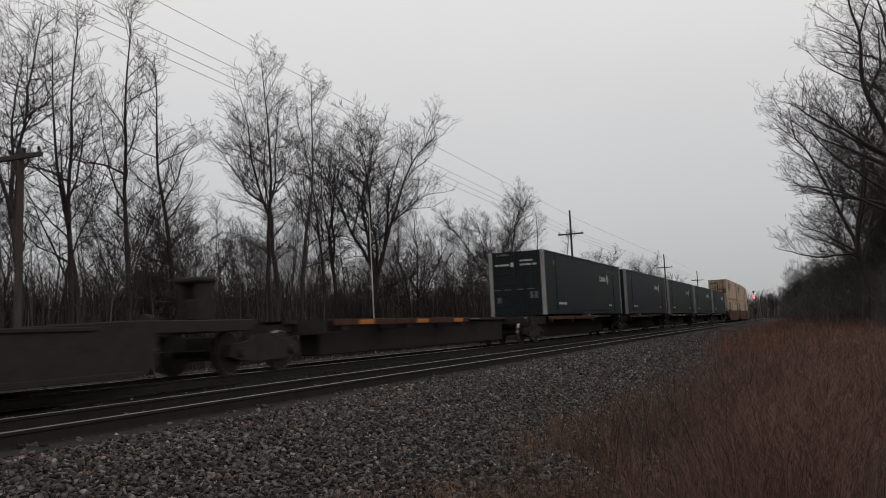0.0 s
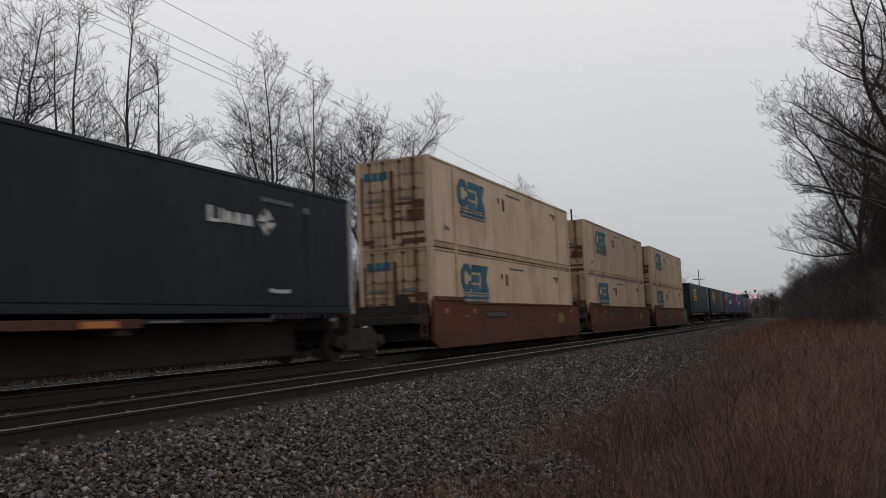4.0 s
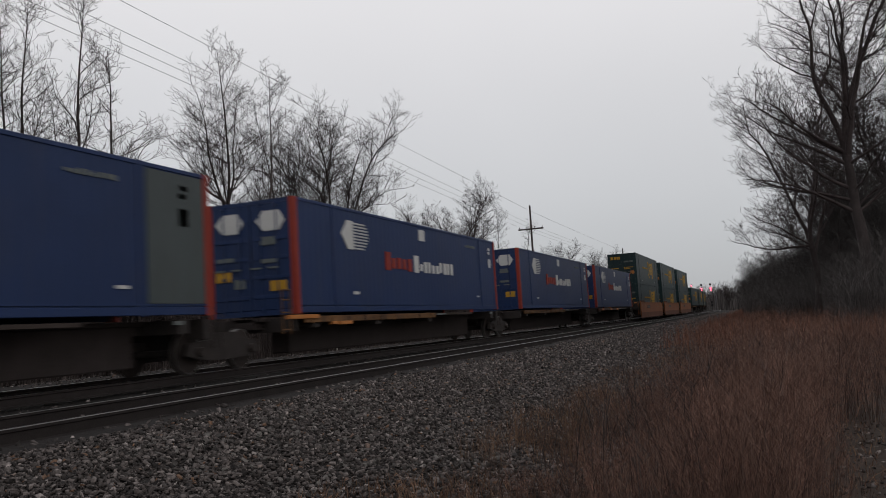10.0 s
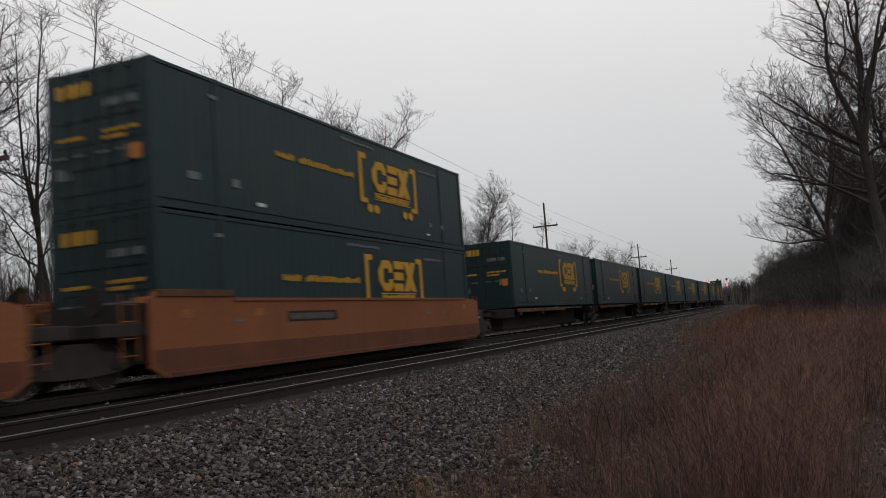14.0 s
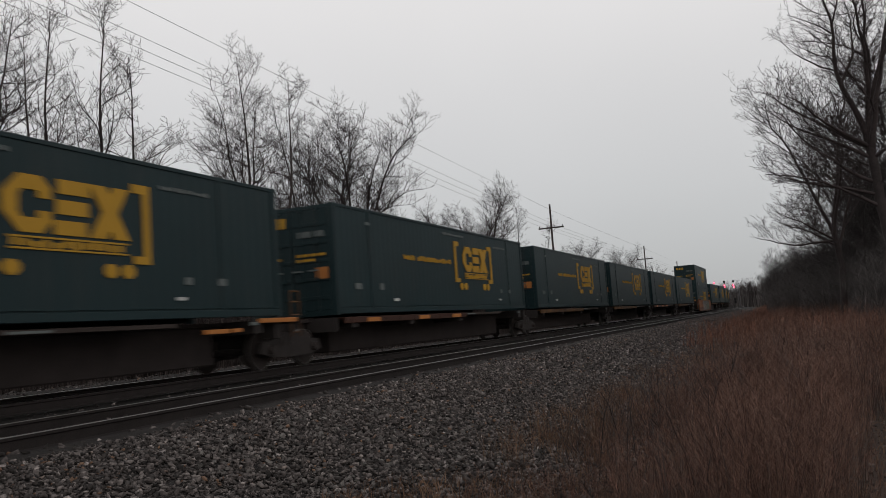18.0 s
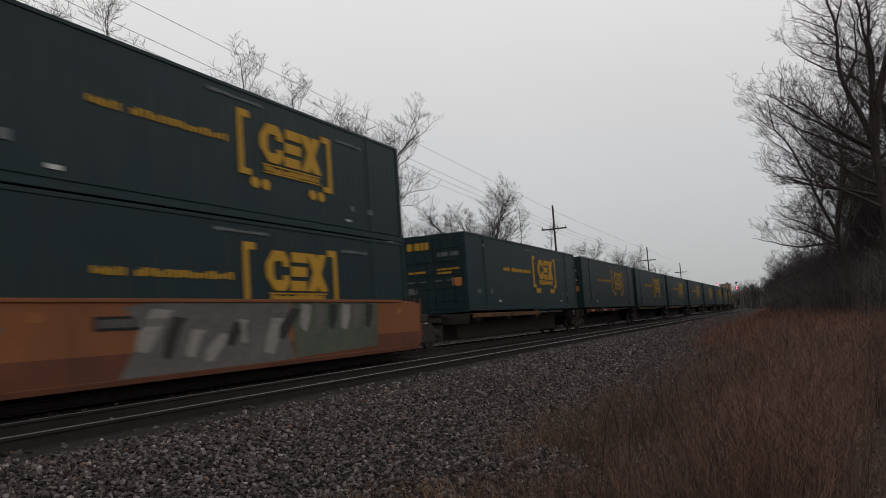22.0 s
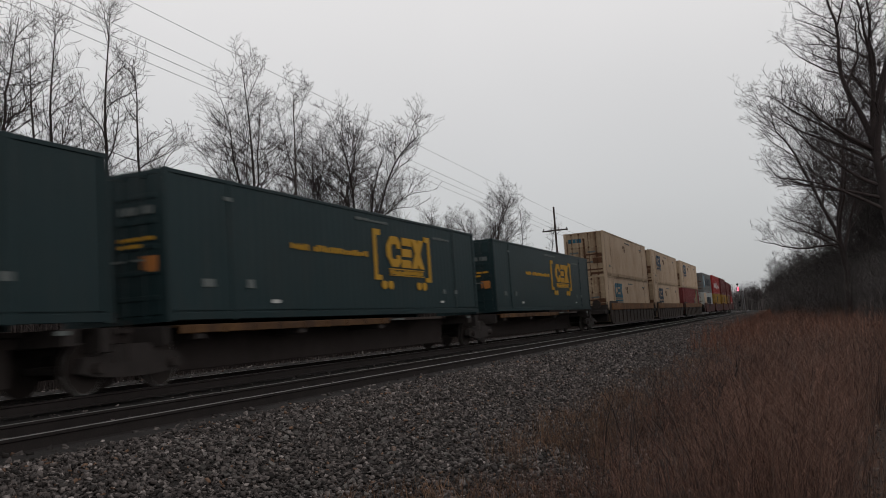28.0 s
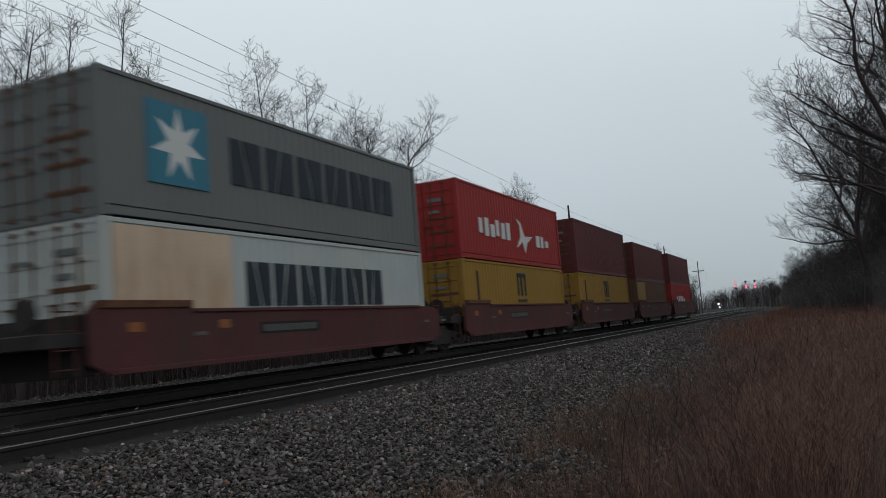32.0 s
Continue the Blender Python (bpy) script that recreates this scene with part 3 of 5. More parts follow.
def cream_box(emblem_at=True, ink=M_MARKBLUE):
    c = container_shell("freight_container", "cream-white ribbed steel container with rust streaks" + ((" and blue emblem" if ink is M_MARKBLUE else " and dark navy emblem") if emblem_at else ""), LONG, M_WHITE, rail_paint=M_CREAMRAIL, rust=True)
    if emblem_at:
        mark(c, "emblem", ink, LONG, emblem(2.3, 4.85, 1.55, 2.5), "faded blue emblem" if ink is M_MARKBLUE else "dark navy emblem")
        mark(c, "emblem_bar", ink, LONG, bars(2.5, 4.85, 1.3, 1.42, 12, 9) , "row of lettering")
        mark(c, "emblem_underline", ink, LONG, [rect(2.5, 4.85, 1.47, 1.5), rect(2.5, 4.85, 1.22, 1.25)])
    mark(c, "rust_streak", M_RUSTPATCH, LONG, [rect(1.9, 1.93, 0.25, 2.7), rect(14.22, 14.25, 0.4, 2.75), rect(0.155, 0.17, 0.3, 2.6), rect(6.3, 6.36, 2.1, 2.3), rect(6.75, 6.95, 1.85, 2.3), rect(13.6, 13.75, 2.2, 2.35)], "brown rust streaks")
    mark(c, "lettering", M_MARKDIM, LONG, bars(13.2, 14.0, 2.35, 2.45, 6, 1) + bars(7.3, 9.0, 2.5, 2.58, 9, 2) + bars(1.1, 1.5, 0.6, 0.75, 3, 3), "faint lettering")
    mark_end(c, "rust_stain", M_RUSTPATCH, LONG, [(0.5, 1.08, 0.85, 1.2), (0.7, 1.1, 1.25, 1.5), (-1.1, -0.7, 0.2, 0.34), (0.3, 1.1, 0.16, 0.3), (-0.06, 0.06, 0.3, 2.5), (-1.12, -1.06, 0.3, 2.4)], "rust stains")
    mark_end(c, "door_emblem", ink, LONG, [(-1.0, -0.75, 2.25, 2.5), (-0.7, -0.5, 2.25, 2.5), (-0.45, -0.15, 2.25, 2.5)], "door emblem")
    mark_end(c, "label_plate", M_MARKDIM, LONG, [(0.2, 0.7, 1.55, 1.65), (-0.95, -0.4, 1.55, 1.65), (0.2, 0.5, 0.9, 1.0)], "faint door lettering")
    return c


def blue_box(end_grey=False):
    c = container_shell("freight_container", "royal blue container with orange-red corner posts and white lettering", LONG, M_BLUE, M_MARKRED, corrugated=False)
    hexa = [[(2.4, 2.15), (2.75, 1.75), (3.1, 1.75), (3.1, 2.55), (2.75, 2.55)]] + [rect(3.12, 3.75 + 0.3 * math.sin(i / 9 * math.pi), 1.77 + i * 0.088, 1.81 + i * 0.088) for i in range(9)]
    mark(c, "emblem", M_MARKWHITE, LONG, hexa, "white hexagon emblem with fading stripes")
    mark(c, "lettering", M_MARKRED, LONG, [rect(5.15, 5.52, 1.26, 1.82)] + bars(5.62, 7.25, 1.28, 1.68, 4, 11, 0.7), "orange-red lettering")
    mark(c, "lettering", M_MARKWHITE, LONG, [rect(7.35, 7.72, 1.26, 1.82)] + bars(7.85, 11.05, 1.28, 1.68, 9, 12, 0.64), "white lettering")
    mark(c, "label_plate", M_MARKWHITE, LONG, [rect(7.85, 8.35, 2.35, 2.72), rect(15.2, 15.5, 1.75, 2.1), rect(3.0, 3.3, 0.5, 0.58), rect(15.2, 15.45, 2.3, 2.4), rect(15.25, 15.5, 2.46, 2.56), rect(13.5, 13.8, 0.5, 0.56)], "white label plates")
    mark(c, "lettering", M_MARKDIM, LONG, bars(12.4, 13.6, 2.42, 2.52, 8, 13), "faint lettering")
    if end_grey:
        mark(c, "patch_panel", M_GREY, LONG, [rect(14.3, 15.95, 0.24, 2.78)], "grey-green replacement panel")
    bm = bmesh.new()
    for x in (-0.6, 0.6):
        prism_pts = [(x - 0.42, 2.35), (x - 0.2, 2.1), (x + 0.25, 2.1), (x + 0.42, 2.35), (x + 0.25, 2.6), (x - 0.2, 2.6)]
        a = [bm.verts.new((px, -LONG / 2 - 0.02, pz)) for px, pz in prism_pts]
        b = [bm.verts.new((px, -LONG / 2 + 0.01, pz)) for px, pz in prism_pts]
        bm.faces.new(a)
        for i in range(6):
            bm.faces.new((a[i], b[i], b[(i + 1) % 6], a[(i + 1) % 6]))
    part("door_emblem", bm, M_MARKWHITE, c, "white hexagon door emblems")
    mark_end(c, "label_plate", M_MARKDIM, LONG, [(0.3, 0.75, 1.75, 1.95), (0.3, 0.75, 1.3, 1.4), (-1.0, -0.5, 1.4, 1.5), (-0.5, -0.2, 0.7, 0.95)], "pale label plates")
    mark_end(c, "placard", M_MARKYELLOW, LONG, [(0.55, 1.0, 0.6, 0.85), (-1.05, -0.6, 0.9, 1.15)], "yellow placards")
    return c


def old_green_box(panel):
    c = container_shell("freight_container", "dark slate container with yellow emblem and a lighter patch panel", LONG, M_SLATE, corrugated=False)
    mark(c, "emblem", M_MARKYELLOW, LONG, emblem(2.6, 5.1, 1.5, 2.4), "yellow block emblem")
    mark(c, "emblem_bar", M_MARKYELLOW, LONG, bars(2.75, 5.05, 1.2, 1.4, 12, 4), "yellow lettering")
    if panel == "blue":
        mark(c, "patch_panel", M_TEAL, LONG, [rect(14.3, 15.95, 0.24, 2.78)], "blue replacement panel")
    else:
        mark(c, "patch_panel", M_GREY, LONG, [rect(11.6, 14.1, 0.24, 2.78)], "grey replacement panel")
        mark(c, "placard", M_MARKYELLOW, LONG, [rect(15.1, 15.4, 1.05, 1.35)], "yellow placard")
    mark(c, "lettering", M_MARKDIM, LONG, bars(12.4, 13.6, 2.5, 2.6, 8, 13), "faint lettering")
    mark_end(c, "door_emblem", M_MARKYELLOW, LONG, [(-1.0, -0.75, 2.35, 2.62), (-0.7, -0.5, 2.35, 2.62), (-0.45, -0.15, 2.35, 2.62)], "yellow door emblem")
    mark_end(c, "label_plate", M_MARKDIM, LONG, [(0.2, 0.75, 2.3, 2.42), (0.2, 0.9, 1.6, 1.7), (-1.0, -0.4, 1.3, 1.4)], "pale label plates")
    return c


def short_box(paint, label, shapes=(), height=2.591):
    c = container_shell("freight_container", label, SHORT, paint, height=height, rust=True)
    for name, material, outline, lab in shapes:
        mark(c, name, material, SHORT, outline, lab)
    mark_end(c, "label_plate", M_MARKDIM, SHORT, [(0.2, 0.7, 2.0, 2.12), (0.2, 0.6, 1.6, 1.7), (-0.9, -0.4, 1.9, 2.0)], "pale label plates")
    return c


def star(cy, cz, r):
    pts = []
    for i in range(14):
        a = math.pi / 2 + i * math.pi / 7
        q = r if i % 2 == 0 else r * 0.4
        pts.append((cy + q * math.cos(a), cz + q * math.sin(a)))
    return [[pts[i], pts[(i + 1) % 14], (cy, cz)] for i in range(14)]


def chunky(y0, y1, z0, z1, n, seed):
    """Large plain blocks in a row, each cut by one slanting slit, standing for a maker's name."""
    w = (y1 - y0) / n
    out = []
    for i in range(n):
        a, b = y0 + i * w, y0 + (i + 0.84) * w
        lo, hi = (0.34, 0.56) if (i + seed) % 2 else (0.6, 0.38)
        p, q, t = a + (b - a) * lo, a + (b - a) * hi, w * 0.05
        out += [[(a, z0), (p - t, z0), (q - t, z1), (a, z1)], [(p + t, z0), (b, z0), (b, z1), (q + t, z1)]]
    return out


# ---- the train: running gear and cars ----
def bogie(parent, y, lift=0.0):
    """A two-axle truck as a part of its car."""
    bm = bmesh.new()
    for x in (-1.0, 1.0):
        prism(bm, [(y - 1.25, 0.38), (y - 0.95, 0.3), (y - 0.4, 0.25), (y + 0.4, 0.25), (y + 0.95, 0.3), (y + 1.25, 0.38), (y + 1.15, 0.62), (y + 0.5, 0.68), (y + 0.35, 0.82), (y - 0.35, 0.82), (y - 0.5, 0.68), (y - 1.15, 0.62)], x - 0.07, x + 0.07)
    box(bm, -1.05, 1.05, y - 0.2, y + 0.2, 0.5, 0.78)
    frame_part = part("truck_frame", bm, M_UNDER, parent, "greasy cast side frames")
    for dy in (-0.9, 0.9):
        bm = bmesh.new()
        rod(bm, (-0.9, y + dy, 0.44), (0.9, y + dy, 0.44), 0.08, sides=8)
        part("axle", bm, M_UNDER, frame_part)
        for x in (-0.75, 0.75):
            bm = bmesh.new()
            s = 1 if x > 0 else -1
            rod(bm, (x - s * 0.07, y + dy, 0.44), (x - s * 0.04, y + dy, 0.44), 0.465, sides=24)
            rod(bm, (x + s * 0.04, y + dy, 0.44), (x + s * 0.06, y + dy, 0.44), 0.42, sides=24)
            rod(bm, (x + s * 0.06, y + dy, 0.44), (x + s * 0.1, y + dy, 0.44), 0.14, sides=12)
            part("wheel", bm, M_WHEEL, frame_part)
            bm = bmesh.new()
            rod(bm, (x - s * 0.04, y + dy, 0.44), (x + s * 0.055, y + dy, 0.44), 0.44, 0.435, sides=24)
            part("wheel_tread", bm, M_TREAD, frame_part, "bright worn wheel tread")
        for x in (-1.0, 1.0):
            bm = bmesh.new()
            s = 1 if x > 0 else -1
            rod(bm, (x + s * 0.07, y + dy, 0.44), (x + s * 0.17, y + dy, 0.44), 0.11, 0.09, sides=10)
            part("bearing_cap", bm, M_WHEEL, frame_part)
    return frame_part


def spine_car(deck, pitch=17.6, label="low spine car with worn yellow side decks carrying one container"):
    """One platform of a spine car; origin at the middle, top of rail."""
    root = thing("spine_car", label, "railcar", "cars of the train")
    y0, y1 = -pitch / 2, pitch / 2
    bm = bmesh.new()
    box(bm, -0.3, 0.3, y0 + 1.9, y1 - 1.9, 0.2, 1.1, 0.03)
    box(bm, -0.3, 0.3, y0 + 0.3, y1 - 0.3, 0.84, 1.095)
    box(bm, -0.45, 0.45, y0 + 0.3, y1 - 0.3, 1.02, 1.1)
    part("centre_beam", bm, M_BEAM, root)
    for side in (-1, 1):
        bm = bmesh.new()
        xa, xb = sorted((side * 0.95, side * 1.31))
        xe, xf = sorted((side * 1.27, side * 1.33))
        box(bm, xa, xb, y0 + 1.0, y0 + 9.6, 1.06, 1.1, 0.008)
        box(bm, xe, xf, y0 + 1.0, y0 + 9.6, 0.94, 1.1, 0.01)
        for i in range(9):
            y = y0 + 1.3 + i * 0.98
            box(bm, min(xe, xf) - 0.01, max(xe, xf) + 0.014, y, y + 0.05, 0.93, 1.08)
        part("side_deck", bm, deck, root, "worn yellow and rust side deck")
        for y in ((2.2, 5.6, 8.3) if deck is M_DECKRED else ()):
            bm = bmesh.new()
            box(bm, min(xe, xf) - 0.012, max(xe, xf) + 0.018, y0 + y, y0 + y + 0.75, 0.955, 1.07, 0.006)
            part("deck_plate", bm, M_MARKORANGE, root, "worn orange plate on the deck edge")
        bm = bmesh.new()
        box(bm, xa, xb, y0 + 9.65, y1 - 4.2, 1.02, 1.09)
        part("walkway", bm, M_WELLGREY, root)
        for y in (y0 + 1.6, y0 + 5.2, y0 + 9.2, y1 - 1.6):
            bm = bmesh.new()
            xc, xd = sorted((0, side * 1.28))
            box(bm, xc, xd, y - 0.16, y + 0.16, 0.82, 1.1, 0.01)
            part("cross_bearer", bm, M_UNDER, root)
    bm = bmesh.new()
    box(bm, -1.25, 1.25, y1 - 0.95, y1 - 0.75, 0.7, 1.1)
    part("end_sill", bm, M_UNDER, root)
    bm = bmesh.new()
    box(bm, -1.2, 1.2, y0 + 0.7, y0 + 0.85, 0.75, 1.1)
    part("end_sill", bm, M_UNDER, root)
    bm = bmesh.new()
    rod(bm, (1.2, y1 - 0.6, 0.5), (1.2, y1 - 0.6, 1.35), 0.02, sides=6)
    rod(bm, (1.2, y1 - 0.3, 0.5), (1.2, y1 - 0.3, 1.2), 0.02, sides=6)
    part("grab_iron", bm, M_WHEEL, root)
    bm = bmesh.new()
    box(bm, -0.16, 0.16, y1 - 0.3, y1 + 0.35, 0.62, 0.86, 0.02)
    part("coupler", bm, M_WHEEL, root)
    bm = bmesh.new()
    for x in (1.27, -1.31):
        box(bm, x, x + 0.05, y1 - 1.9, y1 - 1.65, 1.0, 1.07)
        box(bm, x, x + 0.05, y0 + 9.8, y0 + 10.6, 1.03, 1.07)
    part("reflector", bm, M_MARKDIM, root, "pale reflectors")
    bogie(root, y1)
    return root


def well_car(paint, pitch, load, top=1.53, low=0.1, ribbed=False, ledge=False, label="well car with deep solid sides", reach=17.0, plain=False):
    """One well of a double-stack car; origin at the middle of its load, top of rail."""
    root = thing("well_car", label, "railcar", "cars of the train")
    y0, y1 = -reach / 2, reach / 2
    for side in (-1, 1):
        bm = bmesh.new()
        outline = [(y0, low + 0.2), (y0 + 0.4, low), (y1 - 0.4, low), (y1, low + 0.2), (y1, top - 0.12), (y1 - 0.35, top - 0.04), (y1 - 1.3, top), (y0 + 2.4, top), (y0 + 2.3, top + 0.16), (y0 + 0.2, top + 0.16), (y0, top)]
        xa, xb = sorted((side * 1.39, side * 1.48))
        prism(bm, outline, xa, xb)
        wall = part("side_wall", bm, paint, root)
        bm = bmesh.new()
        xc, xd = sorted((side * 1.36, side * 1.52))
        box(bm, xc, xd, y0 + 2.4, y1 - 1.3, top - 0.05, top + 0.02, 0.01)
        part("side_sill", bm, paint, wall)
        # lower part of orange and brown sides takes the next darker tone
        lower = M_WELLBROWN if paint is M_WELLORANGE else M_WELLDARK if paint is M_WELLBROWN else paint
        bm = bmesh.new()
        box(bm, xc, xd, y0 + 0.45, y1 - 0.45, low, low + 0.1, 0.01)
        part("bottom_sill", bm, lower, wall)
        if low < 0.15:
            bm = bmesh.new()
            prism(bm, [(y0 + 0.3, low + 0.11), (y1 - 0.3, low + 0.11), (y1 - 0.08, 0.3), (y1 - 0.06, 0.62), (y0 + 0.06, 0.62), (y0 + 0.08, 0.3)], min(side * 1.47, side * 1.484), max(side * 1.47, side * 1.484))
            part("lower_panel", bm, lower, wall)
        if ledge:
            bm = bmesh.new()
            box(bm, xc, xd + 0.03, y0 + 0.2, y1 - 0.2, 1.1, top + 0.022, 0.012)
            part("top_chord", bm, M_CHORD, wall, "worn ochre-brown top chord")
        if ribbed:
            for i in range(12):
                bm = bmesh.new()
                y = y0 + 1.0 + i * (reach - 2.0) / 11
                box(bm, min(xc, xd), max(xc, xd), y - 0.07, y + 0.07, low + 0.1, top - 0.1, 0.012)
                part("stake", bm, paint, wall)
        if plain:
            continue
        if not ledge:
            bm = bmesh.new()
            box(bm, xc, xd, y0 + 0.18, y0 + 2.36, top + 0.04, top + 0.175, 0.012)
            part("end_cap", bm, M_RUSTPATCH, wall, "dark rusty raised end of the side")
        bm = bmesh.new()
        box(bm, min(side * 1.475, side * 1.486), max(side * 1.475, side * 1.486), y0 + 4.4, y0 + 6.6, top - 0.52, top - 0.28)
        part("number_panel", bm, M_BLACK, wall, "dark panel with unreadable white numbers")
        bm = bmesh.new()
        for i in range(10):
            y = y0 + 4.5 + i * 0.2
            box(bm, min(side * 1.48, side * 1.49), max(side * 1.48, side * 1.49), y, y + 0.13, top - 0.47, top - 0.33)
        for y in (2.4, 12.2, 13.4):
            box(bm, min(side * 1.48, side * 1.49), max(side * 1.48, side * 1.49), y0 + y, y0 + y + 0.34, top - 0.48, top - 0.41)
        tagged(part("lettering", bm, M_TAGGREY, wall), "rows of small faded bars", kind="stuff")
        bm = bmesh.new()
        for y in (0.8, 3.1, 15.4):
            if y < reach - 0.6:
                box(bm, min(side * 1.48, side * 1.49), max(side * 1.48, side * 1.49), y0 + y, y0 + y + 0.32, top - 0.36, top - 0.2)
        part("reflector", bm, M_REFLECTOR, wall, "grimy orange reflector")
    bm = bmesh.new()
    box(bm, -1.39, 1.39, y0 + 1.0, y1 - 1.0, low + 0.05, low + 0.17)
    part("well_floor", bm, M_UNDER, root)
    for end, sgn in ((y0, -1), (y1, 1)):
        bm = bmesh.new()
        a, b = sorted((end - sgn * 0.5, end + sgn * (pitch - reach) / 2 * 0.8))
        box(bm, -1.3, 1.3, a, b, 0.88, 1.12, 0.02)
        box(bm, -1.2, 1.2, min(end, end - sgn * 0.3), max(end, end - sgn * 0.3), 0.4, top - 0.05)
        platform = part("end_platform", bm, M_UNDER, root)
        for x in (-1.28, 1.28):
            bm = bmesh.new()
            for dy in (0.1, 0.5):
                rod(bm, (x, end + sgn * dy, 0.45), (x, end + sgn * dy, top + 0.1), 0.018, sides=6)
            for z in (0.55, 0.85, 1.15, 1.45):
                rod(bm, (x, end + sgn * 0.1, z), (x, end + sgn * 0.5, z), 0.014, sides=6)
            part("ladder", bm, paint, platform)
        bm = bmesh.new()
        rod(bm, (0.7, end + sgn * 0.5, top), (0.7, end + sgn * 0.56, top), 0.26, sides=16)
        part("hand_brake_wheel", bm, M_WHEEL, platform)
    bogie(root, pitch / 2)
    return root


# layout of the train: distance from the camera's line at the start of the clip to the front of each load
TRAIN = []
FLOOR, LOW, HIGH = 1.17, 0.36, 3.264


def place(ob, s, z=0.0):
    """Sets a thing on the train track, its middle s metres down the line."""
    TRAIN.append((ob, s, z))
    ob.matrix_basis = Matrix.Translation(along(s, TRAIN_TRACK, TRAIN_Z + z)) @ pose(0, 0, 0, 0, 0, heading(s))
    return ob


used = set()


def take(proto):
    """The first use of a prototype is the thing itself, later ones are copies."""
    if proto not in used:
        used.add(proto)
        return proto
    return copy_thing(proto, Matrix.Identity(4))


GREEN, CREAM, CREAM_PLAIN, CREAM_NAVY = green_box(), cream_box(), cream_box(False), cream_box(True, M_MARKNAVY)
NAVY, INK = navy_box(M_NAVY, "near-black navy"), navy_box(M_INK, "near-black teal")
BLUE, BLUE_GREY = blue_box(), blue_box(True)
SPINE, SPINE_RED = spine_car(M_DECK), spine_car(M_DECKRED, label="low spine car with rusty red side decks")
WELL_BROWN = well_car(M_WELLBROWN, 19.6, LONG, label="brown well car with deep solid sides and grimy reflectors")
WELL_ORANGE = well_car(M_WELLORANGE, 19.5, LONG, label="orange-brown well car with deep solid sides")
WELL_GREY = well_car(M_WELLGREY, 19.6, LONG, top=1.5, low=0.2, ribbed=True, ledge=True, label="grimy ribbed well car with worn ochre-brown top chord")
WELL_MAROON = well_car(M_WELLMAROON, 15.2, SHORT, top=1.44, low=0.4, label="maroon well car with shallow solid sides", reach=13.2)

SINGLES = [(INK, (34.9, 70.6, 88.3)), (NAVY, (52.9, 105.9)),
           (GREEN, (397.7, 415.3, 432.8, 450.1, 467.5, 486.2, 504.4, 522.0, 539.7, 557.0, 599.3, 617.1, 634.5, 651.7, 669.5, 687.4, 704.9, 722.4, 739.9, 758.2)),
           (BLUE, (223.0, 240.4, 297.2, 316.1)), (BLUE_GREY, (257.8,)), (BLUE, (277.3,))]
SINGLES += [(old_green_box("blue"), (187.2,)), (old_green_box("grey"), (205.3,))]
# outer ends of the articulated sets carry orange steps and a ladder
ENDS = {467.5: 1, 277.3: -1}


def end_fittings(car, way):
    for a, b, z0, z1 in ((5.4, 6.1, 0.86, 0.95), (6.2, 6.5, 0.87, 0.95), (7.2, 8.6, 1.04, 1.14)):
        bm = bmesh.new()
        box(bm, 1.25, 1.37, *sorted((way * a, way * b)), z0, z1, 0.008)
        part("end_step", bm, M_MARKORANGE, car, "worn orange end step")
    bm = bmesh.new()
    for y in (8.45, 8.8):
        rod(bm, (1.3, way * y, 0.7), (1.3, way * y, 1.75), 0.022, sides=6)
    for z in (0.8, 1.2, 1.5, 1.74):
        rod(bm, (1.3, way * 8.45, z), (1.3, way * 8.8, z), 0.02, sides=6)
    part("end_ladder", bm, M_DECK, car, "grimy yellow end ladder")


count = 0
for proto, fronts in SINGLES:
    for f in fronts:
        place(take(proto), f + LONG / 2, FLOOR)
        car = place(take(SPINE_RED if count % 3 == 1 else SPINE), f + LONG / 2)
        if f in ENDS:
            end_fittings(car, ENDS[f])
        count += 1
for f in (126.9, 146.5, 166.1):
    well = place(take(WELL_BROWN), f + LONG / 2)
    if f > 160:
        bm = bmesh.new()
        prism(bm, [(5.75, 1.45), (6.2, 1.3), (6.6, 1.5), (7.1, 1.25), (7.6, 1.5), (8.1, 1.3), (8.3, 0.9), (7.9, 0.4), (7.2, 0.28), (6.4, 0.3), (5.8, 0.5)], 1.47, 1.492)
        part("spray_paint", bm, M_TAGVIVID, well, "green spray paint patch")
        bm = bmesh.new()
        for y, z, h in ((-2.7, 0.5, 0.75), (-2.2, 0.6, 0.6), (-1.8, 0.45, 0.8)):
            prism(bm, [(y, z), (y + 0.3, z + h * 0.2), (y + 0.45, z + h * 0.6), (y + 0.2, z + h), (y - 0.05, z + h * 0.55)], 1.47, 1.492)
        part("spray_paint", bm, M_TAGGREY, well, "grey spray paint tag")
    if f < 130:
        bm = bmesh.new()
        prism(bm, [(4.7, 0.8), (5.3, 0.72), (5.85, 0.85), (5.8, 1.12), (5.2, 1.2), (4.75, 1.08)], 1.47, 1.49)
        part("spray_paint", bm, M_TAGOLIVE, well, "faded olive spray paint patch")
    place(take(CREAM), f + LONG / 2, LOW)
    place(take(CREAM), f + LONG / 2, HIGH)
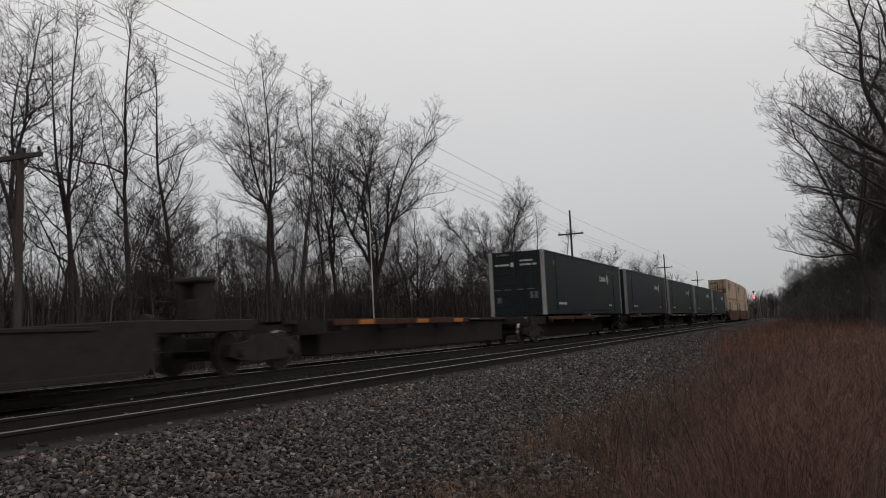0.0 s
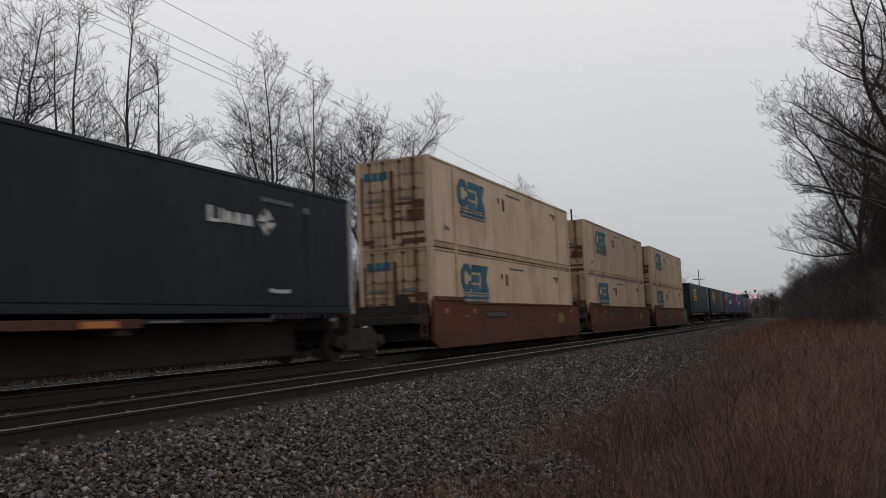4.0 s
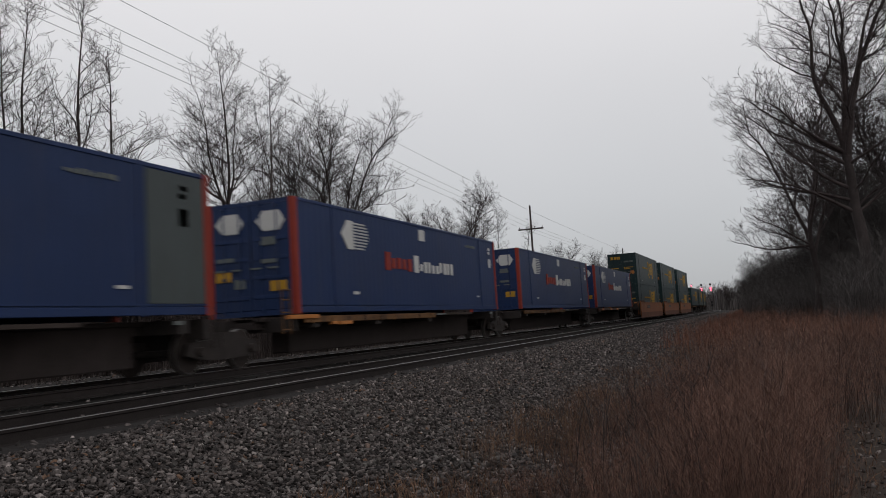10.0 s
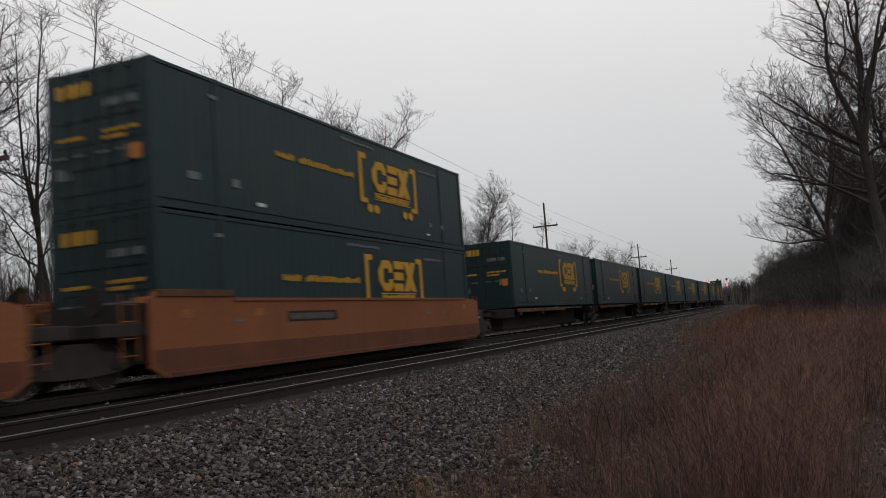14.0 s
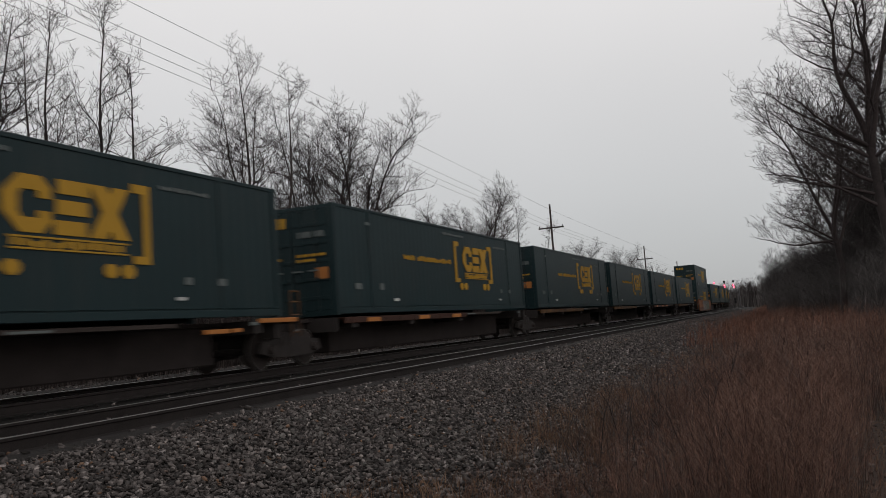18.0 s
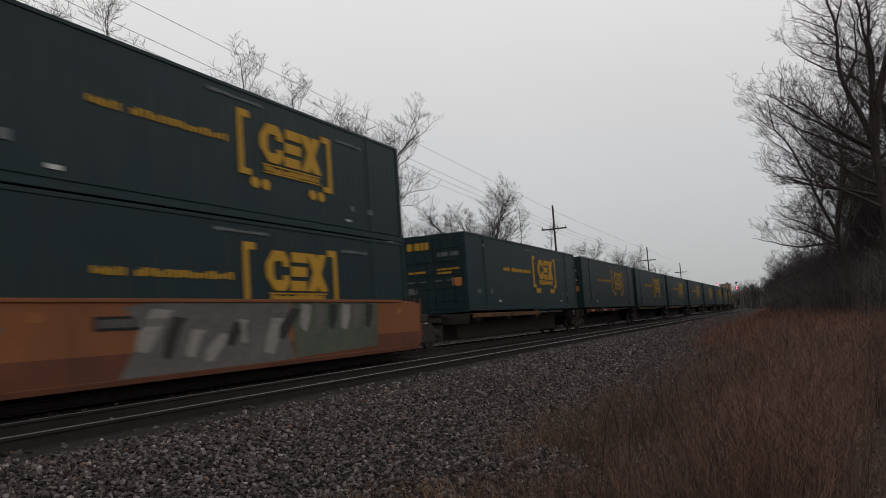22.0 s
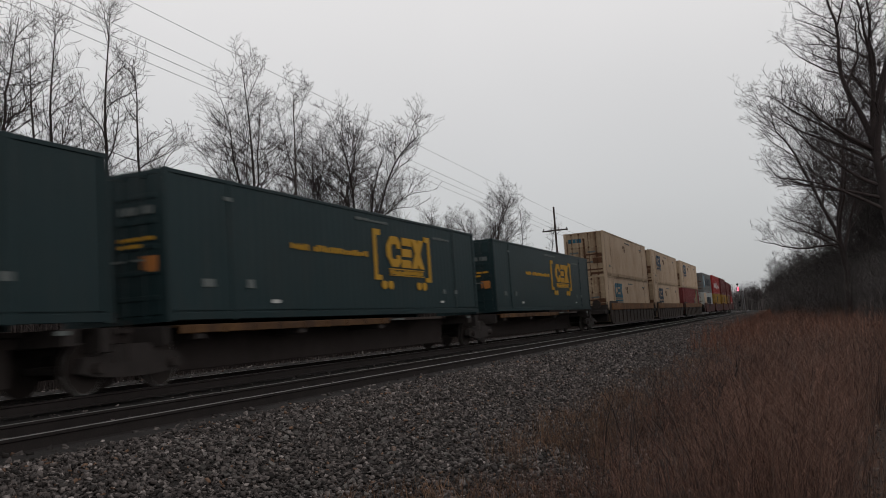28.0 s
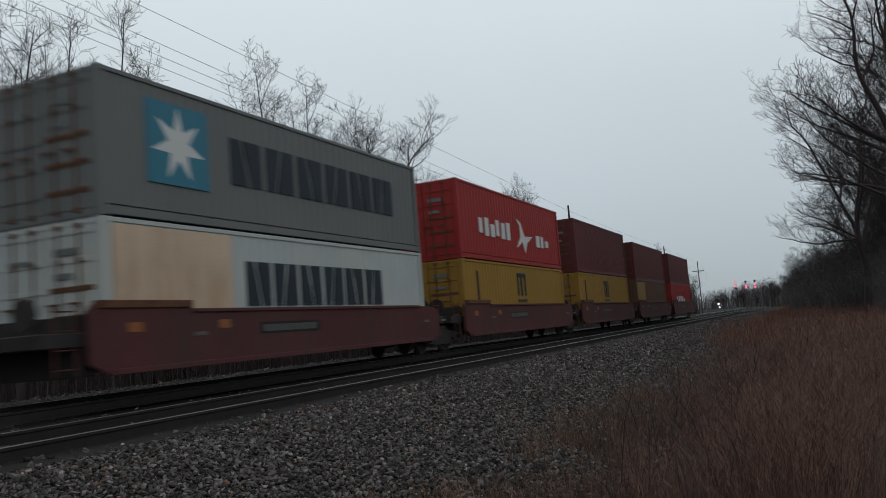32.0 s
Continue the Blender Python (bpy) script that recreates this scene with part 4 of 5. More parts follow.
for f in (336.8, 356.35, 375.9, 578.0):
    well = place(take(WELL_ORANGE), f + LONG / 2)
    if f > 500:
        tag = random.Random(5)

        def spray(points, paint, lift, words):
            bm = bmesh.new()
            prism(bm, [((y - 0.1) * 1.38 - 3.6, z) for y, z in points], 1.47, 1.487 + 0.002 * lift)
            part("spray_paint", bm, paint, well, words)

        spray([(0.1, 0.2), (3.9, 0.22), (3.7, 0.9), (3.85, 1.5), (2.1, 1.54), (0.9, 1.52), (0.2, 1.4), (0.55, 1.0)], M_TAGGREY, 0, "large grey spray-paint field")
        spray([(3.92, 0.24), (6.8, 0.32), (6.9, 1.52), (5.2, 1.55), (3.88, 1.5)], M_TAGGREEN, 0, "grey-green spray-paint field")
        for k in range(8):
            y = 0.35 + k * 0.44 + tag.uniform(-0.08, 0.08)
            w, z, h, t = tag.uniform(0.35, 0.65), tag.uniform(0.3, 0.75), tag.uniform(0.35, 0.7), tag.uniform(-0.25, 0.3)
            spray([(y, z), (y + w * 0.4, z - 0.06), (y + w * 0.75 + t, z + h * 0.8), (y + w + t, z + h), (y + w * 0.3 + t, z + h + 0.04), (y + w * 0.1, z + h * 0.4)], (M_TAGPALE, M_TAGDARK, M_TAGPALE)[k % 3], 1 + k % 3, "pale and black spray-paint strokes")
        for k in range(6):
            y = 4.1 + k * 0.45
            spray([(y, 0.85 + 0.1 * tag.random()), (y + 0.16, 0.8), (y + 0.3, 1.1), (y + 0.34, 1.42), (y + 0.06, 1.46), (y + 0.02, 1.15)], (M_TAGPALE, M_TAGGREY, M_TAGDARK)[k % 3], 1 + k % 2, "grey spray-paint letters")
    place(take(GREEN), f + LONG / 2, LOW)
    place(take(GREEN), f + LONG / 2, HIGH)
ROSE = container_shell("freight_container", "faded dark red container with green and orange patches", LONG, M_ROSE, corrugated=True)
mark(ROSE, "patch_panel", M_MARKGREEN, LONG, [rect(13.1, 14.1, 0.24, 2.75)], "green patch panel")
mark(ROSE, "patch_panel", M_FADEDORANGE, LONG, [[(11.9, 0.5), (12.95, 0.5), (12.95, 2.3), (12.7, 2.3), (12.45, 1.95), (11.9, 1.8)]], "faded orange arched patch")
mark(ROSE, "patch_panel", M_MARKDIM, LONG, [rect(10.7, 11.15, 0.9, 1.35), rect(10.75, 11.1, 1.5, 1.75), rect(11.3, 11.75, 0.9, 1.9), rect(12.05, 12.5, 0.95, 1.45)], "pale faded squares")
for f, lower, upper in ((779.6, CREAM, CREAM_PLAIN), (799.2, CREAM_NAVY, CREAM_NAVY), (818.8, ROSE, CREAM_NAVY)):
    place(take(WELL_GREY), f + LONG / 2)
    place(take(lower), f + LONG / 2, LOW)
    place(take(upper), f + LONG / 2, HIGH)
GREY_STAR = short_box(M_GREYBOX, "grey steel container with pale star on blue square", (
    ("emblem_square", M_MARKSKY, [rect(1.1, 2.75, 0.7, 2.25)], "blue emblem square"),
    ("lettering", M_MARKDARK, chunky(3.45, 10.75, 0.95, 1.92, 6, 0), "dark block shapes")))
bm = bmesh.new()
for side in (1,):
    for tri in star(1.92, 1.48, 0.72):
        pts = [(-SHORT / 2 + y, z) for y, z in tri]
        prism(bm, pts if side > 0 else [(-y, z) for y, z in pts], side * (HALF - 0.02), side * (HALF + 0.008))
part("star", bm, M_MARKWHITE, GREY_STAR, "white seven-pointed star")
PALE = short_box(M_PALEBOX, "pale cream and grey container with dark block shapes", (("lettering", M_MARKDARK, chunky(3.75, 9.75, 1.06, 1.98, 6, 0), "dark block shapes"),
                 ("patch_panel", M_WHITE, [rect(0.2, 3.3, 0.24, 2.48)], "cream panel")))
SCARLET = short_box(M_REDBOX, "bright red steel container with white shapes", (("lettering", M_MARKWHITE, bars(1.9, 5.4, 0.92, 1.6, 6, 21, 0.6) + bars(8.6, 10.6, 0.85, 1.35, 3, 22, 0.6), "white block shapes"),
                    ("emblem", M_MARKWHITE, [[(6.0, 1.9), (6.6, 1.75), (7.0, 1.2), (8.1, 1.25), (7.3, 0.95), (7.0, 0.5), (6.7, 0.95), (6.0, 0.7), (6.5, 1.15), (6.45, 1.6)]], "white emblem shape")), 2.75)
YELLOW = short_box(M_YELLOWBOX, "ochre yellow steel container with dark emblem", (("emblem", M_MARKDARK, [rect(5.6, 5.75, 1.35, 2.2), rect(6.05, 6.2, 1.35, 2.2), rect(6.5, 6.65, 1.35, 2.2), rect(5.6, 6.65, 2.1, 2.25), rect(5.6, 6.65, 1.1, 1.2)], "dark arched emblem"),
                   ("lettering", M_MARKDARK, [rect(1.3, 1.38, 0.9, 2.2)], "dark upright lettering")))
MAROON = short_box(M_MAROON, "dark maroon steel container", (), 2.75)
OCHRE = short_box(M_BROWNBOX, "brown steel container with yellow panels", (("patch_panel", M_YELLOWBOX, [rect(0.3, 3.0, 0.25, 2.4)], "ochre panel"),))
CRIMSON = short_box(M_REDBOX, "red steel container with pale markings", (("lettering", M_MARKWHITE, bars(3.0, 8.0, 0.9, 1.5, 5, 31, 0.6), "white block shapes"),))
MAROON_LOW = short_box(M_MAROON, "dark maroon steel container", ())
for f, lower, upper, up in ((842.0, PALE, GREY_STAR, 3.06), (857.4, YELLOW, SCARLET, 3.06), (872.6, YELLOW, MAROON, 3.06), (887.8, OCHRE, MAROON_LOW, 2.98), (902.9, CRIMSON, MAROON_LOW, 2.98)):
    place(take(WELL_MAROON), f + SHORT / 2)
    place(take(lower), f + SHORT / 2, 0.45)
    place(take(upper), f + SHORT / 2, up)

# empty cars at the head of what is seen
EMPTY = take(spine_car(M_DECKRED, label="empty low spine car with rusty red side deck"))
place(EMPTY, 24.9)
LOWCAR = well_car(M_UNDER, 20.4, LONG, top=1.0, low=0.16, label="empty dark well car with low sides and a hitch stand", reach=13.0, plain=True)
bm = bmesh.new()
box(bm, -0.32, 0.32, 8.95, 9.5, 1.05, 1.16, 0.02)
box(bm, -0.26, -0.16, 9.0, 9.45, 1.16, 1.95, 0.02)
box(bm, 0.16, 0.26, 9.0, 9.45, 1.16, 1.95, 0.02)
box(bm, -0.14, 0.14, 9.05, 9.4, 1.16, 1.6, 0.03)
box(bm, -0.36, 0.36, 8.9, 9.5, 1.94, 2.04, 0.03)
part("hitch_stand", bm, M_UNDER, LOWCAR, "dark upright trailer hitch")
place(LOWCAR, 4.5)
place(take(WELL_GREY), -16.6)


# ---- trees ----
def grow(seed, height, radius, bare, limbs, spread=0.5, forks=0, fine=1.0, lean=0.02, boughs=(), fill=1.0):
    """Branch pieces of a leafless tree: (points, radii) for the trunk, and for limbs, branches and twigs. A tree with
    forks divides into that many heavy leaders; boughs are single limbs: height, compass angle, rise and length."""
    r = random.Random(seed)
    trunk, crown = [], []

    def thick(length, level):
        return max(0.0105 * length ** 1.25, (0.03, 0.019, 0.0138, 0.0108, 0.009)[level])

    def shoot(start, way, length, rad, level, out, heavy=False, rise=None):
        n = (16, 10, 6, 4, 2)[level]
        kink = (0.06, 0.12 if heavy else 0.16, 0.2, 0.22, 0.12)[level]
        lift = (0.02, 0.055 if heavy else 0.03, 0.02, 0.015, 0.05)[level] if rise is None else rise
        end = (0.07 if not forks else 0.62, 0.16, 0.3, 0.5, 0.5)[level]
        pts, radii = [start.copy()], [rad * (1.45 if level == 0 else 1.12)]
        p, d = start.copy(), way.normalized()
        for i in range(n):
            d = (d + Vector((r.gauss(0, kink), r.gauss(0, kink), r.gauss(0, kink * 0.8) + lift))).normalized()
            p = p + d * (length / n)
            pts.append(p.copy())
            radii.append(max(rad * (1 - (1 - end) * ((i + 1) / n) ** 0.85), 0.0066))
        out.append((pts, radii))

        def bud(f, ang, size, kid_level, heavy_kid=False, floor=-0.15):
            i = min(int(f * n), n - 1)
            q = pts[i].lerp(pts[i + 1], f * n - i)
            axis = (pts[i + 1] - pts[i]).normalized()
            side = axis.cross(Vector((r.gauss(0, 1), r.gauss(0, 1), r.gauss(0, 1)))).normalized()
            if side.z < floor:
                side.z *= -0.5
                side.normalize()
            shoot(q, axis * math.cos(ang) + side * math.sin(ang), size, min(radii[i] * (0.8 if heavy_kid else 0.66), thick(size, kid_level) * (1.5 if heavy_kid else 1.0)), kid_level, crown, heavy_kid)

        if level == 0:
            top = height - length if forks else 0
            for k in range(forks):
                a = 2.4 * k + r.uniform(-0.4, 0.4)
                tilt = radians(8 + 60 * spread * (k + 0.4) / forks + r.uniform(-5, 5))
                size = top * (1.0 - 0.36 * k / forks) * r.uniform(0.85, 1.05)
                shoot(pts[n - k % 4], Vector((math.cos(a) * math.sin(tilt), math.sin(a) * math.sin(tilt), math.cos(tilt))), size, min(rad * 0.5, thick(size, 1) * 1.5), 1, crown, True)
            for k in range(limbs):
                low = bare if not forks else 0.62
                f = low + (0.98 - low) * (k + r.random() * 0.9) / limbs
                c = (f - low) / (1 - low)
                size = height * (0.17 + 0.2 * spread) * (1.12 - 0.75 * c) * r.uniform(0.7, 1.2)
                bud(f, radians(r.uniform(34, 48) + 34 * spread * (1 - c)), size, 1, floor=0.0)
            for k in range(0 if forks else 5):
                bud(0.9 + 0.019 * k, radians(r.uniform(14, 30)), height * r.uniform(0.07, 0.11), 1, floor=0.0)
            for z, a, up, size in boughs:
                i = min(int(z / length * n), n - 1)
                a, up = radians(a), radians(up)
                shoot(pts[i], Vector((math.cos(a) * math.cos(up), math.sin(a) * math.cos(up), math.sin(up))), size, thick(size, 1) * 1.15, 1, crown, True, 0.025)
            return
        if level == 4:
            return
        if heavy:
            for k in range(5):
                f = 0.22 + 0.74 * (k + r.random() * 0.8) / 5
                bud(f, radians(r.uniform(32, 62)), length * (0.58 - 0.3 * f) * r.uniform(0.8, 1.15), 1, False, -0.1)
        rate = (0, 2.1 * fill, 3.0 * fill, 2.4 * fine)[level]
        kids = int(length * rate + r.random()) + (1 if level < 3 else 0)
        for k in range(kids):
            f = 0.14 + 0.85 * (k + r.random()) / kids
            size = length * (0.5 - 0.3 * f) * r.uniform(0.65, 1.25) + (0, 0.25, 0.18, 0.12)[level]
            bud(f, radians(r.uniform(38, 72)), min(size, (9, 2.2, 1.1, 0.5)[level]), level + 1, floor=-0.3)

    shoot(Vector((0, 0, -0.2)), Vector((r.gauss(0, lean), r.gauss(0, lean), 1)), height * (bare if forks else 0.97), radius, 0, trunk)
    return trunk, crown


def tubes(name, pieces, material, parent, sides_of):
    verts, faces = [], []
    for pts, radii in pieces:
        k = sides_of(radii[0])
        base = len(verts)
        for i, (p, rad) in enumerate(zip(pts, radii)):
            d = (pts[min(i + 1, len(pts) - 1)] - pts[max(i - 1, 0)]).normalized()
            u = d.orthogonal().normalized()
            v = d.cross(u)
            for j in range(k):
                a = 2 * math.pi * j / k
                verts.append(p + (u * math.cos(a) + v * math.sin(a)) * rad)
        for i in range(len(pts) - 1):
            for j in range(k):
                m = (j + 1) % k
                faces.append((base + i * k + j, base + i * k + m, base + (i + 1) * k + m, base + (i + 1) * k + j))
    return raw(name, verts, faces, material, parent, smooth=True)


NATIVE = {}


def tree(label, seed, height, *args, **kw):
    root = thing("tree", label, "tree", "bare trees of the woods")
    trunk, crown = grow(seed, height, *args, **kw)
    tubes("trunk", trunk, M_BARK, root, lambda q: 9)
    tubes("crown", crown, M_TWIG, root, lambda q: 6 if q > 0.05 else 3)
    NATIVE[root] = height
    return root


TALL_A = tree("tall slim bare tree with high open crown", 11, 16, 0.15, 0.42, 14, 0.25, fill=0.85)
TALL_B = tree("tall slim bare tree with feathery upright twigs", 12, 16, 0.14, 0.34, 18, 0.1, fill=0.85)
TALL_C = tree("tall forked bare tree with thin crown", 13, 16, 0.17, 0.44, 4, 0.32, 3)
TALL_D = tree("tall bare tree with many fine branches", 14, 15, 0.15, 0.3, 20, 0.28, fill=0.85)
BROAD_A = tree("broad bare tree with wide rounded crown", 15, 15, 0.24, 0.34, 5, 0.42, 6, fill=1.1)
BROAD_B = tree("spreading bare tree with dense fine twigs", 16, 13, 0.18, 0.26, 5, 0.45, 5)
THIN_A = tree("slender bare woodland tree with short side twigs", 24, 12, 0.085, 0.35, 13, 0.05, fine=0.4, fill=0.9)
THIN_B = tree("crooked slender bare woodland tree", 25, 11, 0.08, 0.3, 12, 0.2, fine=0.4, fill=0.9, lean=0.06)
THIN_C = tree("forked slender bare woodland tree", 26, 11, 0.085, 0.4, 4, 0.25, 2, fine=0.4, fill=0.9)
SLIM = tree("young bare tree with thin straight stem", 17, 9, 0.045, 0.25, 12, 0.0, fine=0.4)
SLIM_B = tree("thin bare sapling leaning slightly", 18, 8, 0.04, 0.2, 11, 0.1, fine=0.4, lean=0.1)
BUSHY = tree("low bushy bare tree with tangled twigs", 27, 6, 0.07, 0.14, 7, 0.7, 7, fine=0.7, fill=1.25)
BIG = tree("large old bare tree with long low limbs", 19, 21, 0.31, 0.44, 4, 0.3, 5, fill=0.84,
           boughs=((5.8, 200, 26, 5.2), (6.6, 178, 18, 4.8), (7.4, 205, 20, 5.4), (8.1, 186, 24, 5.6), (8.8, 212, 30, 5.6), (9.1, 170, 36, 5.4), (6.2, 20, 25, 5.0), (8.2, 320, 26, 5.0), (9.0, 100, 30, 4.5)))
BIG_B = tree("large bare tree with forked trunk and wide crown", 23, 16, 0.24, 0.34, 3, 0.5, 4, fill=0.88,
             boughs=((5.3, 192, 4, 4.4), (5.0, 170, 30, 3.9), (5.2, 215, 40, 4.0)))


def plant(proto, s, lat, height, turn=None, z=-0.85, tilt=0.0):
    q = height / NATIVE[proto]
    m = Matrix.Translation(along(s, lat, z)) @ pose(0, 0, 0, tilt) @ pose(0, 0, 0, 0, 0, rng.uniform(0, 360) if turn is None else turn) @ Matrix.Scale(q, 4)
    if proto not in used:
        used.add(proto)
        proto.matrix_basis = m
        return proto
    return copy_thing(proto, m)


# edge of the woods beyond the train, tree by tree
EDGE = [(TALL_C, 20.6, -26, 15.8), (TALL_A, 23.2, -26, 15.6), (TALL_D, 23.9, -26.5, 15.2), (TALL_A, 26.2, -26, 17.5), (TALL_D, 28.6, -26, 15.6), (TALL_C, 37.0, -26.5, 16.8), (TALL_D, 39.4, -26, 16.6),
        (TALL_B, 41.0, -26, 15.6), (BROAD_A, 45.8, -25.5, 17.0), (TALL_C, 44.0, -27, 15.6), (BROAD_B, 52.5, -26, 10.8), (BROAD_B, 59, -26, 11.8), (TALL_D, 65, -26, 12.2),
        (BROAD_A, 74, -26, 14.6), (TALL_D, 82, -26, 14.6), (BROAD_B, 79, -28, 13), (TALL_B, 93, -26, 15.6), (BROAD_A, 109, -26, 12.4), (TALL_D, 118, -26, 14), (BROAD_B, 128, -26, 12), (BROAD_A, 140, -26, 13.6), (TALL_D, 160, -26, 13)]
for proto, s, lat, h in EDGE:
    plant(proto, s, lat, h * (1.0 if s < 55 else 0.93 if s < 85 else 0.86))
plant(TALL_D, 36.8, -26, 17.0, 40, tilt=9.0)
for i in range(30):
    s = 8 + i * 5.0 + rng.uniform(-2.0, 2.0)
    plant(rng.choice((SLIM, SLIM_B, SLIM, THIN_B)), s, rng.uniform(-30, -24), rng.uniform(6, 10.5))
for i in range(120):
    s = 8 + 150 * (i / 120) ** 1.3 + rng.uniform(-1.4, 1.4)
    plant(rng.choice((THIN_A, THIN_B, THIN_C)), s, rng.uniform(-36, -26.5), rng.uniform(9, 13) * (1 if s < 50 else 0.85))
for i in range(34):
    s = 7 + i * 2.1 + rng.uniform(-1, 1)
    plant(rng.choice((BUSHY, BROAD_B, BUSHY)), s, rng.uniform(-36, -25.5), rng.uniform(4.5, 8.0))

# large trees and thicket on the camera's side of the line
for proto, s, lat, h, turn in ((BIG, 41, 4.5, 21, 0), (BIG_B, 50, 2.8, 15.5, 0), (BIG, 46, 11.0, 22, 35), (BROAD_A, 56, 7.0, 17, 20), (BROAD_A, 64, 5.4, 12, 140), (BROAD_A, 72, 6.5, 16, 120)):
    plant(proto, s, lat, h, turn)


def grove(name, label, spots, material=M_TWIG):
    """Many alike trees far off, joined: (prototype, distance, side, height)."""
    all_v, all_f, base = [], [], 0
    for proto, s, lat, h in spots:
        a, q = rng.uniform(0, 6.283), h / NATIVE[proto]
        foot = along(s, lat, -0.85)
        for piece in proto.children:
            me = piece.data
            v = np.empty(len(me.vertices) * 3, np.float32)
            me.vertices.foreach_get("co", v)
            v = v.reshape(-1, 3) * q
            x, y = v[:, 0] * math.cos(a) - v[:, 1] * math.sin(a), v[:, 0] * math.sin(a) + v[:, 1] * math.cos(a)
            f = np.empty(len(me.loops), np.int32)
            me.loops.foreach_get("vertex_index", f)
            all_v.append(np.stack([x + foot.x, y + foot.y, v[:, 2] + foot.z], -1))
            all_f.append(f + base)
            base += len(v)
    v, f = np.concatenate(all_v), np.concatenate(all_f)
    me = bpy.data.meshes.new(name)
    me.vertices.add(len(v))
    me.vertices.foreach_set("co", v.ravel())
    me.loops.add(len(f))
    me.loops.foreach_set("vertex_index", f)
    me.polygons.add(len(f) // 4)
    me.polygons.foreach_set("loop_start", np.arange(0, len(f), 4))
    me.update(calc_edges=True)
    me.materials.append(material)
    return tagged(new(name, me), label, "woods", kind="stuff")


spots = [(rng.choice((THIN_A, THIN_B, THIN_C)), 8 + 150 * (i / 80) ** 1.3, rng.uniform(-50, -35), rng.uniform(10, 13.5)) for i in range(80)]
spots += [(rng.choice((THIN_A, THIN_B, THIN_C)), rng.uniform(10, 62), rng.uniform(-44, -30), rng.uniform(8, 12.5)) for i in range(46)]
spots += [(rng.choice((THIN_A, THIN_C, THIN_B)), 15 + i * 6.4 + rng.uniform(-3, 3), rng.uniform(-70, -46), rng.uniform(11, 14.5)) for i in range(36)]
grove("deep_woods_trees", "slender bare trees deep in the woods", spots)
spots = [(rng.choice((BROAD_B, TALL_D, THIN_C)), 165 + i * 9 + rng.uniform(-3, 3), rng.uniform(-40, -24), rng.uniform(10, 14)) for i in range(32)]
spots += [(BROAD_B, 230 + i * 12, rng.uniform(2, 14), rng.uniform(9, 13)) for i in range(20)]
grove("far_bend_trees", "distant bare trees along the bend of the line", spots)
spots = []
for i in range(70):
    s = 54 + i * 2.8 + rng.uniform(-2, 2)
    inward = rng.uniform(0, 9)
    spots.append((rng.choice((THIN_A, BUSHY, BUSHY, THIN_C)), s, (3.0 if s < 80 else -0.4) + inward, rng.uniform(5.5, 8) + 0.35 * inward))
spots += [(rng.choice((THIN_A, THIN_C, BUSHY, THIN_B)), rng.uniform(47, 80), rng.uniform(3.8, 13), rng.uniform(7, 12)) for i in range(46)]
# these trees take the twig colour lightened for haze
grove("bank_trees", "crowded small bare trees behind the brush", spots, M_HAZETWIG)


# ---- brush, dead grass and undergrowth ----
def stalks(name, material, count, spot, tall, width, twigs, seed, lean=0.12, label="", category="", fuzz=0.2, clump=1, gather=0.1, stem=None, flare=0.6):
    """Thin stems with side twigs, each a narrow tapering blade; with clump they stand in shrubs that open outwards."""
    r = np.random.default_rng(seed)
    verts, faces = [], []
    made, p, slots = 0, None, []
    while made < count:
        made += 1
        if clump == 1 or made % clump == 0 or p is None:
            p = spot(r)
            grown = 0.7 + 0.5 * r.random()
        if p is None:
            continue
        s, lat, z, f = p
        ox, oy = (r.normal(0, gather), r.normal(0, gather)) if clump > 1 else (0.0, 0.0)
        base = along(s + oy, lat + ox, z)
        h = tall(r) * f * (grown if clump > 1 else 1.0)
        w = width * (0.7 + 0.6 * r.random())
        dx, dy = r.normal(0, lean, 2) + np.array((ox, oy)) * (1.1 if clump > 1 else 0)
        a = r.random() * math.pi
        ux, uy = math.cos(a) * w, math.sin(a) * w
        tip = (base.x + dx * h, base.y + dy * h, base.z + h)
        mid = (base.x + dx * h * 0.35, base.y + dy * h * 0.35, base.z + h * 0.55)
        k = len(verts)
        verts += [(base.x - ux, base.y - uy, base.z), (base.x + ux, base.y + uy, base.z), (mid[0] + ux * 0.7, mid[1] + uy * 0.7, mid[2]), (mid[0] - ux * 0.7, mid[1] - uy * 0.7, mid[2]), tip]
        faces += [(k, k + 1, k + 2, k + 3), (k + 3, k + 2, k + 4)]
        slots += [1, 1]
        for _t in range(twigs):
            slots.append(0)
            q = 0.25 + 0.72 * r.random()
            b = (base.x + dx * h * q * q, base.y + dy * h * q * q, base.z + h * q)
            ln = h * fuzz * (0.5 + r.random())
            ta = r.random() * 2 * math.pi
            out = flare * (0.5 + r.random())
            ex, ey, ez = math.cos(ta) * ln * out, math.sin(ta) * ln * out, ln * (0.5 + 0.4 * r.random())
            k = len(verts)
            verts += [(b[0] - uy * 0.5, b[1] + ux * 0.5, b[2]), (b[0] + uy * 0.5, b[1] - ux * 0.5, b[2]), (b[0] + ex, b[1] + ey, b[2] + ez)]
            faces.append((k, k + 1, k + 2))
    ob = raw(name, verts, faces, material)
    if stem:
        ob.data.materials.append(stem)
        ob.data.polygons.foreach_set("material_index", slots)
    return tagged(ob, label, category, kind="stuff")


